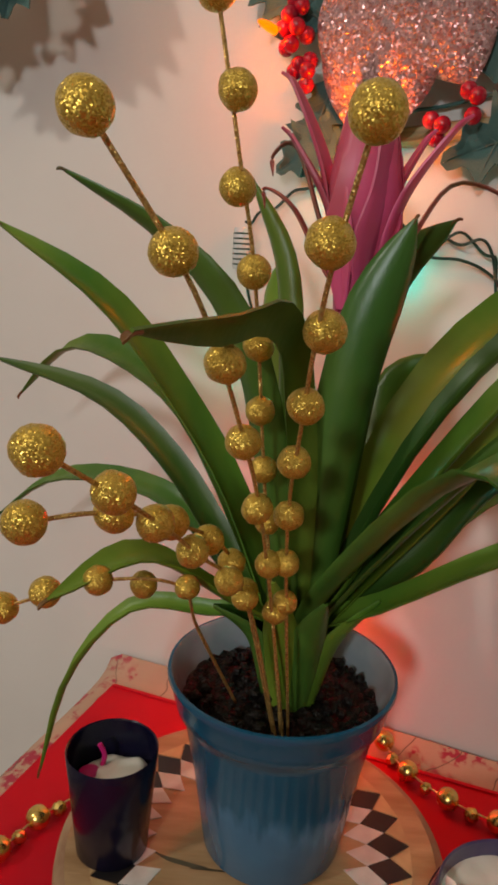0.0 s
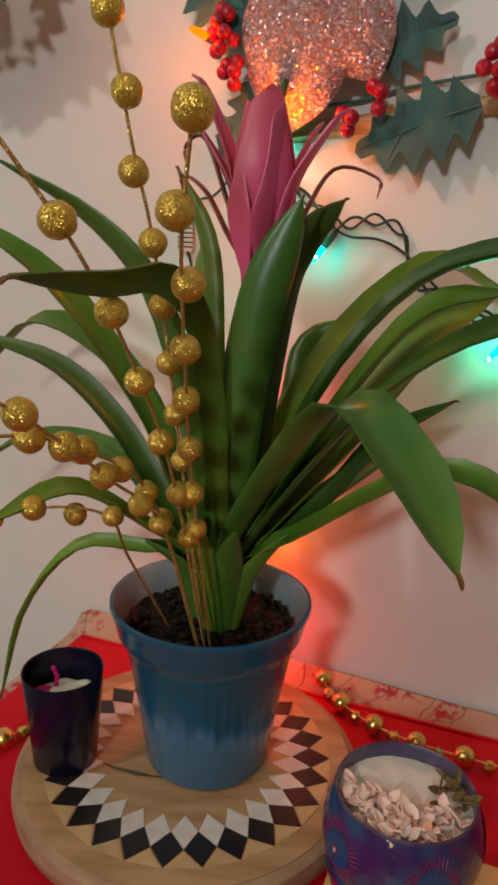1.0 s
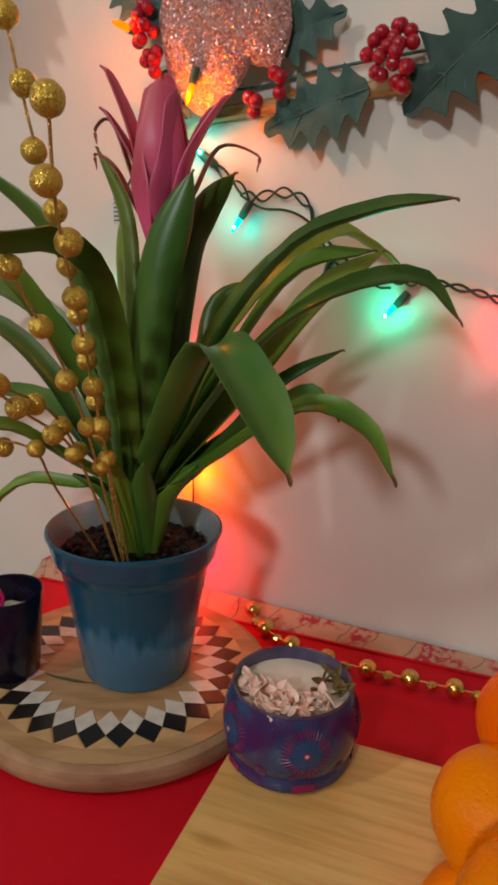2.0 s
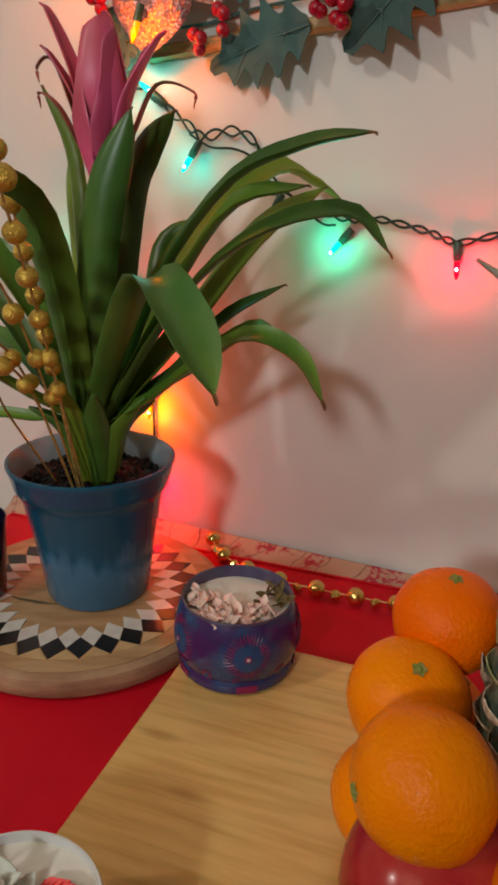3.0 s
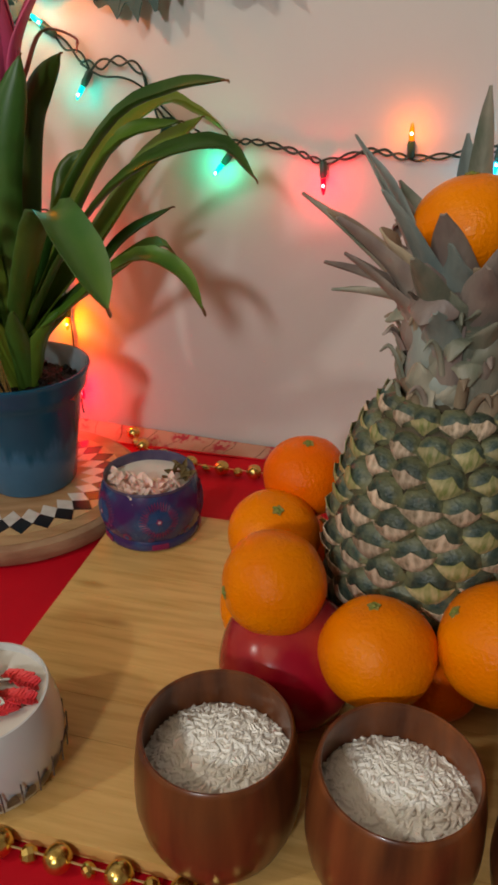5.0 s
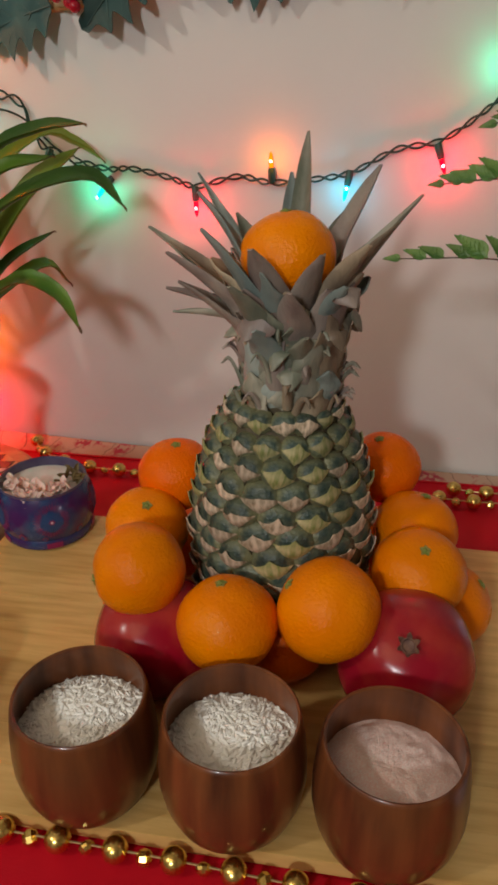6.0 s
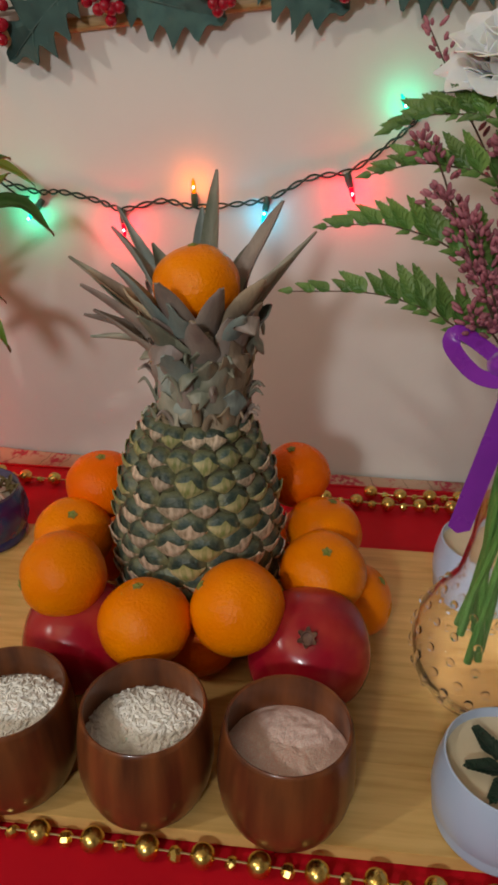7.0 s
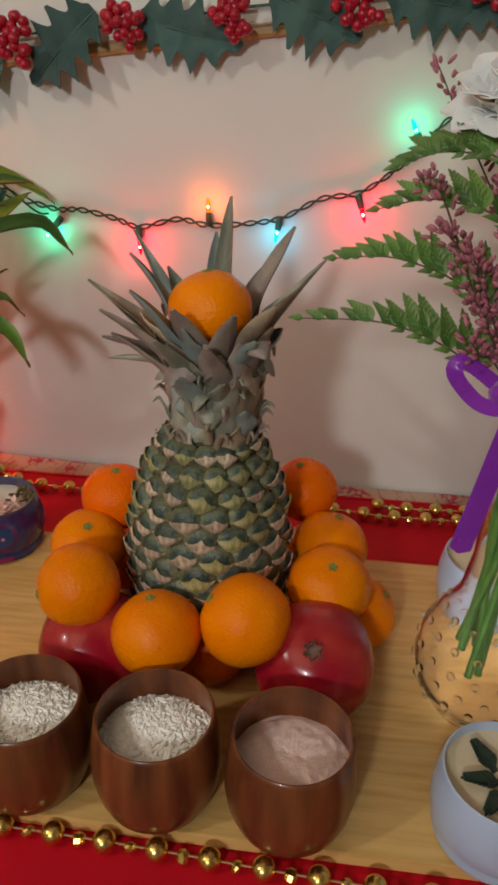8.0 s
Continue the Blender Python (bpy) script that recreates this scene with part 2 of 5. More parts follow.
def floral_cloth():
    m = material("floral_tablecloth", (0.52, 0.36, 0.25), 0.6, color2=(0.44, 0.30, 0.21), scale=10, bump=0.2, bump_scale=900)
    nt = m.node_tree
    b = nt.nodes["Principled BSDF"]
    base = b.inputs["Base Color"].links[0].from_socket
    tc = nt.nodes["Texture Coordinate"]

    def blot(scale, seed, lo, hi):
        n = nt.nodes.new("ShaderNodeTexNoise")
        n.noise_dimensions = "4D"
        n.inputs["W"].default_value, n.inputs["Scale"].default_value, n.inputs["Detail"].default_value = seed, scale, 3
        nt.links.new(tc.outputs["Object"], n.inputs["Vector"])
        r = nt.nodes.new("ShaderNodeMapRange")
        r.inputs[1].default_value, r.inputs[2].default_value = lo, hi
        nt.links.new(n.outputs[0], r.inputs[0])
        return r.outputs[0]

    def over(under, factor, color):
        mix = nt.nodes.new("ShaderNodeMix")
        mix.data_type = "RGBA"
        nt.links.new(factor, mix.inputs[0])
        nt.links.new(under, mix.inputs[6])
        mix.inputs[7].default_value = (*color, 1)
        return mix.outputs[2]

    def times(a, c):
        k = nt.nodes.new("ShaderNodeMath")
        k.operation = "MULTIPLY"
        nt.links.new(a, k.inputs[0])
        nt.links.new(c, k.inputs[1])
        return k.outputs[0]

    petals = times(blot(150, 3.0, 0.44, 0.52), blot(24, 8.0, 0.50, 0.56))
    out = over(base, petals, (0.40, 0.03, 0.06))
    w = nt.nodes.new("ShaderNodeTexWave")
    w.inputs["Scale"].default_value, w.inputs["Distortion"].default_value, w.inputs["Detail"].default_value = 9, 9, 3
    nt.links.new(tc.outputs["Object"], w.inputs["Vector"])
    r = nt.nodes.new("ShaderNodeMapRange")
    r.inputs[1].default_value, r.inputs[2].default_value = 0.996, 1.0
    nt.links.new(w.outputs[1], r.inputs[0])
    out = over(out, r.outputs[0], (0.16, 0.09, 0.06))
    nt.links.new(out, b.inputs["Base Color"])
    return m


def eye_zones(m):
    """Eyes pale and yellowish green towards their rims."""
    nt = m.node_tree
    b = nt.nodes["Principled BSDF"]
    base = b.inputs["Base Color"].links[0].from_socket
    tc = nt.nodes["Texture Coordinate"]
    flat = nt.nodes.new("ShaderNodeVectorMath")
    flat.operation = "MULTIPLY"
    flat.inputs[1].default_value = (1, 1.15, 0)
    nt.links.new(tc.outputs["Object"], flat.inputs[0])
    far = nt.nodes.new("ShaderNodeVectorMath")
    far.operation = "LENGTH"
    nt.links.new(flat.outputs[0], far.inputs[0])
    n = nt.nodes.new("ShaderNodeTexNoise")
    n.inputs["Scale"].default_value, n.inputs["Detail"].default_value = 260, 4
    nt.links.new(tc.outputs["Object"], n.inputs["Vector"])
    k = nt.nodes.new("ShaderNodeMath")
    k.operation = "MULTIPLY_ADD"
    k.inputs[1].default_value = 0.006
    nt.links.new(n.outputs[0], k.inputs[0])
    nt.links.new(far.outputs["Value"], k.inputs[2])
    r = nt.nodes.new("ShaderNodeMapRange")
    r.inputs[1].default_value, r.inputs[2].default_value = 0.0125, 0.0185
    nt.links.new(k.outputs[0], r.inputs[0])
    mix = nt.nodes.new("ShaderNodeMix")
    mix.data_type = "RGBA"
    nt.links.new(r.outputs[0], mix.inputs[0])
    nt.links.new(base, mix.inputs[6])
    mix.inputs[7].default_value = (0.21, 0.20, 0.095, 1)
    nt.links.new(mix.outputs[2], b.inputs["Base Color"])


eye_zones(PINE_EYE)
CLOTH = floral_cloth()


def bamboo_nodes(m):
    """Short brown node marks across the strips."""
    nt = m.node_tree
    b = nt.nodes["Principled BSDF"]
    base = b.inputs["Base Color"].links[0].from_socket
    mp = nt.nodes.new("ShaderNodeMapping")
    mp.inputs["Scale"].default_value = (11, 34, 1)
    nt.links.new(nt.nodes["Texture Coordinate"].outputs["Object"], mp.inputs["Vector"])
    v = nt.nodes.new("ShaderNodeTexVoronoi")
    v.inputs["Scale"].default_value = 1.0
    nt.links.new(mp.outputs[0], v.inputs["Vector"])
    r = nt.nodes.new("ShaderNodeMapRange")
    r.inputs[1].default_value, r.inputs[2].default_value, r.inputs[3].default_value, r.inputs[4].default_value = 0.05, 0.20, 0.55, 0.0
    nt.links.new(v.outputs["Distance"], r.inputs[0])
    mix = nt.nodes.new("ShaderNodeMix")
    mix.data_type = "RGBA"
    nt.links.new(r.outputs[0], mix.inputs[0])
    nt.links.new(base, mix.inputs[6])
    mix.inputs[7].default_value = (0.36, 0.17, 0.04, 1)
    nt.links.new(mix.outputs[2], b.inputs["Base Color"])


bamboo_nodes(BAMBOO)


def drip_glaze():
    """Blue glaze whose lower edge runs down in streaks over a paler blue."""
    m = material("blue_drip_glaze", (0.020, 0.095, 0.155), 0.2, coat=0.1)
    nt = m.node_tree
    b = nt.nodes["Principled BSDF"]
    tc = nt.nodes["Texture Coordinate"]
    mp = nt.nodes.new("ShaderNodeMapping")
    mp.inputs["Scale"].default_value = (1, 1, 0.06)
    nt.links.new(tc.outputs["Object"], mp.inputs["Vector"])
    n = nt.nodes.new("ShaderNodeTexNoise")
    n.inputs["Scale"].default_value, n.inputs["Detail"].default_value = 95, 2
    nt.links.new(mp.outputs[0], n.inputs["Vector"])
    sep = nt.nodes.new("ShaderNodeSeparateXYZ")
    nt.links.new(tc.outputs["Object"], sep.inputs[0])
    k = nt.nodes.new("ShaderNodeMath")
    k.operation = "MULTIPLY_ADD"
    k.inputs[1].default_value = 0.075
    nt.links.new(n.outputs[0], k.inputs[0])
    nt.links.new(sep.outputs[2], k.inputs[2])
    r = nt.nodes.new("ShaderNodeMapRange")
    r.inputs[1].default_value, r.inputs[2].default_value = 0.078, 0.092
    nt.links.new(k.outputs[0], r.inputs[0])
    n2 = nt.nodes.new("ShaderNodeTexNoise")
    n2.inputs["Scale"].default_value = 40
    nt.links.new(tc.outputs["Object"], n2.inputs["Vector"])
    pale = nt.nodes.new("ShaderNodeMix")
    pale.data_type = "RGBA"
    nt.links.new(n2.outputs[0], pale.inputs[0])
    pale.inputs[6].default_value, pale.inputs[7].default_value = (0.055, 0.175, 0.300, 1), (0.035, 0.125, 0.225, 1)
    deep = nt.nodes.new("ShaderNodeMix")
    deep.data_type = "RGBA"
    nt.links.new(n2.outputs[0], deep.inputs[0])
    deep.inputs[6].default_value, deep.inputs[7].default_value = (0.012, 0.092, 0.165, 1), (0.008, 0.066, 0.125, 1)
    mix = nt.nodes.new("ShaderNodeMix")
    mix.data_type = "RGBA"
    nt.links.new(r.outputs[0], mix.inputs[0])
    nt.links.new(pale.outputs[2], mix.inputs[6])
    nt.links.new(deep.outputs[2], mix.inputs[7])
    nt.links.new(mix.outputs[2], b.inputs["Base Color"])
    return m


GLAZE = drip_glaze()
GLAZE_PALE = material("pale_blue_glaze", (0.27, 0.33, 0.36), 0.2, color2=(0.20, 0.26, 0.29), scale=30, coat=0.3)
TIN_PRINT = material("printed_tin", (0.040, 0.014, 0.095), 0.26, color2=(0.012, 0.060, 0.160), scale=52, detail=4, coat=0.4, lo=0.44, hi=0.66)
TIN_RIM = material("violet_tin_rim", (0.055, 0.040, 0.10), 0.3, color2=(0.09, 0.075, 0.13), scale=60, coat=0.3)
PRINT_PINK = material("pink_print", (0.22, 0.008, 0.075), 0.35, coat=0.3)
PRINT_BLUE = material("blue_print", (0.010, 0.055, 0.17), 0.35, coat=0.3)
PRINT_WHITE = material("pale_print", (0.6, 0.45, 0.5), 0.35, coat=0.3)


def glow(name, color, strength):
    return material(name, tuple(0.3 * c for c in color), 0.15, emission=color, strength=strength)


# ---- mesh helpers ----


def grid(rows, cols, point, wrap=False):
    """A sheet of quads: point(i, j) for i < rows, j < cols."""
    bm = bmesh.new()
    vs = [[bm.verts.new(point(i, j)) for j in range(cols)] for i in range(rows)]
    for i in range(rows - 1):
        for j in range(cols if wrap else cols - 1):
            k = (j + 1) % cols
            bm.faces.new((vs[i][j], vs[i][k], vs[i + 1][k], vs[i + 1][j]))
    return bm


def spline(points, n):
    """n + 1 points along a smooth curve through the given ones."""
    p = [Vector(q) for q in points]
    p = [2 * p[0] - p[1]] + p + [2 * p[-1] - p[-2]]
    out = []
    for k in range(n + 1):
        s = k / n * (len(p) - 3)
        i = min(int(s), len(p) - 4)
        u = s - i
        a, b, c, d = p[i:i + 4]
        out.append(0.5 * (2 * b + (c - a) * u + (2 * a - 5 * b + 4 * c - d) * u * u + (3 * b - a - 3 * c + d) * u ** 3))
    return out


def lathe(profile, seg=48):
    """A turned body round z: (radius, height) from one end of the profile to the other."""
    bm = grid(len(profile), seg, lambda i, j: (profile[i][0] * math.cos(2 * math.pi * j / seg), profile[i][0] * math.sin(2 * math.pi * j / seg), profile[i][1]), True)
    for i in (0, len(profile) - 1):
        ring = [v for v in bm.verts if abs(v.co.z - profile[i][1]) < 1e-7 and abs(math.hypot(v.co.x, v.co.y) - profile[i][0]) < 1e-6]
        if profile[i][0] < 1e-4:
            bmesh.ops.remove_doubles(bm, verts=ring, dist=1e-4)
    bmesh.ops.recalc_face_normals(bm, faces=bm.faces)
    return bm


def tube(points, radius, sides=8, n=24, taper=1.0):
    c = spline(points, n)
    bm = bmesh.new()
    rings, side = [], None
    for i, p in enumerate(c):
        d = (c[min(i + 1, n)] - c[max(i - 1, 0)]).normalized()
        if side is None:
            side = d.orthogonal().normalized()
        side = (side - d * side.dot(d)).normalized()
        up = d.cross(side)
        r = radius * (1 + (taper - 1) * i / n)
        rings.append([bm.verts.new(p + r * (math.cos(a) * side + math.sin(a) * up)) for a in (2 * math.pi * k / sides for k in range(sides))])
    for a, b in zip(rings, rings[1:]):
        for k in range(sides):
            bm.faces.new((a[k], a[(k + 1) % sides], b[(k + 1) % sides], b[k]))
    bm.faces.new(rings[0][::-1])
    bm.faces.new(rings[-1])
    return bm


def blade(points, width, fold=0.25, thick=0.0012, n=18, twist=0.0, blunt=0.35, facing=None, base=0.75, cols=7, ripple=0.0, grow=0.35, across=None, point=2.0):
    """A strap leaf along a curve: widest near the middle, pointed at its end, folded along its midrib."""
    c = spline(points, n)
    phase = random.uniform(0, 6)
    verts = []
    for i, p in enumerate(c):
        u = i / n
        d = (c[min(i + 1, n)] - c[max(i - 1, 0)]).normalized()
        up = Vector(facing) if facing else Vector((0, 0, 1))
        side = d.cross(up)
        if side.length < 0.15:
            side = d.cross(Vector((0.3, -1, 0)))
        if across is not None:
            side = Vector(across) - d * d.dot(Vector(across))
        side.normalize()
        nrm = side.cross(d).normalized()
        a = twist * u
        side, nrm = side * math.cos(a) + nrm * math.sin(a), nrm * math.cos(a) - side * math.sin(a)
        w = 0.5 * width * (base + (1 - base) * min(1, u / grow)) * max(0.03, (1 - max(0, (u - (1 - blunt)) / blunt) ** point)) ** 0.75
        top = []
        for j in range(cols):
            v = 2 * j / (cols - 1) - 1
            top.append(p + side * (w * v) + nrm * (w * fold * v * v + ripple * w * math.sin(9 * u + phase + 2 * v) * abs(v)))
        verts.append(top + [q - nrm * thick for q in reversed(top)])
    bm = grid(n + 1, 2 * cols, lambda i, j: verts[i][j], True)
    bm.verts.ensure_lookup_table()
    for first in (0, n * 2 * cols):
        for j in range(cols - 1):
            bm.faces.new([bm.verts[first + q] for q in (j, j + 1, 2 * cols - 2 - j, 2 * cols - 1 - j)])
    bmesh.ops.recalc_face_normals(bm, faces=bm.faces)
    return bm


def ball(radius, seg=24, rings=14, squash=1.0, dent=0.0, wobble=0.0, seed=0.0):
    """A fruit-like ball: flattened, dimpled at the poles, slightly uneven."""
    def point(i, j):
        a, b = math.pi * i / rings, 2 * math.pi * j / seg
        q = Vector((math.sin(a) * math.cos(b), math.sin(a) * math.sin(b), math.cos(a)))
        r = radius * (1 - dent * math.exp(-(a / 0.33) ** 2) - 0.7 * dent * math.exp(-((math.pi - a) / 0.33) ** 2))
        r *= 1 + wobble * noise.noise(q * 1.6 + Vector((seed, 0, 0)))
        return (q.x * r, q.y * r, q.z * r * squash)
    bm = grid(rings + 1, seg, point, True)
    bmesh.ops.remove_doubles(bm, verts=bm.verts, dist=1e-5)
    bmesh.ops.recalc_face_normals(bm, faces=bm.faces)
    return bm


def box(x0, x1, y0, y1, z0, z1, bevel=0.0):
    bm = bmesh.new()
    bmesh.ops.create_cube(bm, size=1, matrix=Matrix.LocRotScale(((x0 + x1) / 2, (y0 + y1) / 2, (z0 + z1) / 2), None, (x1 - x0, y1 - y0, z1 - z0)))
    if bevel:
        bmesh.ops.bevel(bm, geom=bm.edges[:], offset=bevel, segments=2, affect="EDGES")
    return bm


def to_mesh(name, bm, mat, angle=40):
    me = bpy.data.meshes.new(name)
    bm.to_mesh(me)
    bm.free()
    me.materials.append(mat)
    for p in me.polygons:
        p.use_smooth = True
    me.set_sharp_from_angle(angle=radians(angle))
    return me


def part(name, bm, mat, parent=None, label="", m=None, angle=40):
    ob = new(name, bm if isinstance(bm, bpy.types.Mesh) else to_mesh(name, bm, mat, angle))
    ob.parent = parent
    if m is not None:
        ob.matrix_basis = m
    return tagged(ob, label)


def thing(name, label, category, at=(0, 0, 0), group="", turn=0.0):
    ob = new(name)
    ob.empty_display_size = 0.01
    ob.matrix_basis = pose(*at, 0, 0, turn)
    return tagged(ob, label, category, group)


def structure(name, bm, mat, label=""):
    return tagged(part(name, bm, mat, None, label), kind="structure")


def merge(bms):
    out = bmesh.new()
    for b in bms:
        me = bpy.data.meshes.new("piece")
        b.to_mesh(me)
        b.free()
        out.from_mesh(me)
        bpy.data.meshes.remove(me)
    return out


def moved(bm, m):
    bmesh.ops.transform(bm, matrix=m, verts=bm.verts)
    return bm


def aim(at, direction, roll=0.0, scale=(1, 1, 1)):
    """A pose at a place whose z axis points along direction."""
    q = Vector(direction).to_track_quat("Z", "Y")
    return Matrix.Translation(at) @ q.to_matrix().to_4x4() @ pose(0, 0, 0, 0, 0, roll) @ Matrix.Diagonal((*scale, 1))


# ---- the room ----
WALL_Y = 0.014
structure("wall_north", box(-1.6, 2.2, WALL_Y, WALL_Y + 0.1, -0.75, 2.0), WALL, "off-white painted wall with a faint texture")
# unseen walls, floor and ceiling, added to enclose the lamps and bounce their light
structure("wall_south", box(-1.6, 2.2, -2.7, -2.6, -0.75, 2.0), PLAIN)
structure("wall_west", box(-1.7, -1.6, -2.7, WALL_Y + 0.1, -0.75, 2.0), PLAIN)
structure("wall_east", box(2.2, 2.3, -2.7, WALL_Y + 0.1, -0.75, 2.0), PLAIN)
structure("floor", box(-1.7, 2.3, -2.7, WALL_Y + 0.1, -0.85, -0.75), FLOOR)
structure("ceiling", box(-1.7, 2.3, -2.7, WALL_Y + 0.1, 2.0, 2.1), PLAIN)


def rail_z(x):
    return 0.4595 + 0.113 * x


def moulding():
    prof = [(0.0, 0.0), (-0.006, 0.0005), (-0.0075, 0.003), (-0.0055, 0.006), (-0.006, 0.0115), (-0.003, 0.013), (0.0, 0.013)]
    bm = grid(9, len(prof), lambda i, j: (-0.098 + i * 0.12, WALL_Y - 0.0005 + prof[j][0], rail_z(-0.098 + i * 0.12) + prof[j][1]))
    bmesh.ops.holes_fill(bm, edges=bm.edges)
    bmesh.ops.recalc_face_normals(bm, faces=bm.faces)
    structure("trim", bm, TRIM_WOOD, "narrow brown wooden moulding on the wall, slightly askew")


moulding()

# ---- table and its cloths ----
TABLE_L, TABLE_R, TABLE_F = -0.283, 1.05, -0.56


def table():
    t = thing("table", "dark wooden table, wholly covered by cloths", "table", (0, 0, -0.75))
    part("tabletop", box(TABLE_L + 0.002, TABLE_R, TABLE_F + 0.004, 0.006, 0.72, 0.747, 0.003), TABLE_WOOD, t)
    leg = to_mesh("leg", box(-0.022, 0.022, -0.022, 0.022, 0, 0.719, 0.003), TABLE_WOOD)
    for x in (TABLE_L + 0.05, TABLE_R - 0.05):
        for y in (TABLE_F + 0.05, -0.045):
            part("leg", leg, None, t, m=Matrix.Translation((x, y, 0)))


table()


def cloth_sheet(x0, x1, y0, y1, z, drop, sides, seed, lip=0.0, wave=0.0012):
    """A thin cloth on the table that falls over its front and, if asked, its left edge; its back may turn up at the wall."""
    nx, ny = 110, 70
    ex, ey = (drop if "left" in sides else 0.0), drop

    def bend(s, edge):
        """Where a length s past the edge comes to lie: outward and down."""
        r = 0.006
        if s <= 0:
            return s, 0.0
        a = min(s / r, math.pi / 2)
        return r * math.sin(a), -r * (1 - math.cos(a)) - max(0, s - r * math.pi / 2)

    def point(i, j):
        x = x0 - ex + (x1 - x0 + ex) * (i / nx)
        y = y1 - (y1 - y0 + ey) * (j / ny)
        sx, sy = x0 - x, y0 - y
        ox, dx = bend(sx, x0) if sx > 0 else (sx, 0.0)
        oy, dy = bend(sy, y0) if sy > 0 else (sy, 0.0)
        w = wave * noise.noise(Vector((x * 9 + seed, y * 9, seed)))
        up = lip * max(0, 1 - max(0, (x + 0.1) / 0.32)) * math.exp(-((y1 - y) / 0.012)) if lip else 0.0
        h = min(dx, dy) + (0 if dx + dy < -0.004 else w + 0.0006) + up
        flare = 0.006 * noise.noise(Vector((x * 14, y * 14, seed))) if dx + dy < -0.02 else 0.0
        return (x0 - ox + (flare if dx < -0.02 else 0), y0 - oy + (flare if dy < -0.02 else 0), z + h)

    bm = grid(nx + 1, ny + 1, point)
    bmesh.ops.recalc_face_normals(bm, faces=bm.faces)
    return bm


tagged(part("tablecloth", cloth_sheet(TABLE_L, 1.02, TABLE_F, 0.010, -0.0012, 0.20, "left front", 2.0, 0.013), CLOTH, None,
            "beige tablecloth printed with small red blossoms and twigs"), category="tablecloth")
tagged(part("table_runner", cloth_sheet(-0.268, 0.98, TABLE_F - 0.004, -0.022, 0.0026, 0.14, "front", 7.0, 0.0, 0.0010), RED_CLOTH, None,
            "bright red smooth cloth runner lying over the tablecloth"), category="table runner")

runner = bpy.data.objects["table_runner"]
part("hem", box(-0.266, 0.978, -0.0262, -0.0222, 0.0034, 0.0046, 0.0004), RED_CLOTH, runner, "stitched back hem")

# ---- boards ----


def bamboo_board():
    t = thing("bamboo_board", "pale yellow bamboo cutting board of glued strips", "cutting board", (0, 0, 0.0042))
    x0, x1, y0, y1, n = 0.027, 0.80, -0.486, -0.165, 10
    w = (y1 - y0) / n
    for k in range(n):
        part("strip", box(x0, x1, y0 + k * w + 0.00003, y0 + (k + 1) * w - 0.00003, 0, 0.0118, 0.00025), BAMBOO, t)


bamboo_board()
BOARD_TOP = 0.016


def round_board():
    t = thing("round_board", "thick round wooden board with a black and white diamond inlay", "serving board", (-0.088, -0.157, 0.0045), turn=20)
    top, r = 0.0195, 0.120
    part("wood", lathe([(0, 0), (r - 0.004, 0), (r - 0.001, 0.003), (r, 0.010), (r - 0.0012, 0.0165), (r - 0.0045, top - 0.0006), (r - 0.012, top), (0, top)], 96), BOARD_EDGE, t, "bare wooden rim with bark-brown streaks")
    part("face", lathe([(0, top), (0.0, top + 0.0002), (r - 0.007, top + 0.0004), (r - 0.007, top)], 96), BOARD_WOOD, t)
    part("crack", blade([(-0.062, -0.012, top + 0.0004), (-0.040, -0.022, top + 0.0005), (-0.012, -0.026, top + 0.0004)], 0.0035, 0, 0.0003, 14, ripple=0.3, blunt=0.5, base=0.2), PINE_CORE, t, "dark crack in the wood")
    n = 27

    def inlay(pts):
        bm = bmesh.new()
        low = [bm.verts.new((*p, top + 0.0002)) for p in pts]
        high = [bm.verts.new((*p, top + 0.0009)) for p in pts]
        bm.faces.new(high)
        for a in range(len(pts)):
            b = (a + 1) % len(pts)
            bm.faces.new((low[a], low[b], high[b], high[a]))
        bmesh.ops.recalc_face_normals(bm, faces=bm.faces)
        return bm

    def at(r, a):
        return (r * math.cos(a), r * math.sin(a))

    h = math.pi / n
    g = 0.97
    black = to_mesh("black_diamond", inlay([at(0.0985, 0), at(0.0855, h * g), at(0.0725, 0), at(0.0855, -h * g)]), INLAY_BLACK)
    white = to_mesh("white_diamond", inlay([at(0.0850, 0), at(0.0722, h * g), at(0.0590, 0), at(0.0722, -h * g)]), INLAY_WHITE)
    tan = to_mesh("tan_triangle", inlay([at(0.0990, h * 0.93), at(0.0990, -h * 0.93), at(0.0868, 0)]), INLAY_TAN)
    for k in range(n):
        turn = pose(0, 0, 0, 0, 0, 360 * k / n)
        half = pose(0, 0, 0, 0, 0, 360 * (k + 0.5) / n)
        part("black_diamond", black, None, t, m=turn)
        part("white_diamond", white, None, t, m=half)
        part("tan_triangle", tan, None, t, m=half)


round_board()
RB = 0.0045 + 0.0205

# ---- the potted bromeliad ----
POT = Vector((-0.078, -0.149, RB))


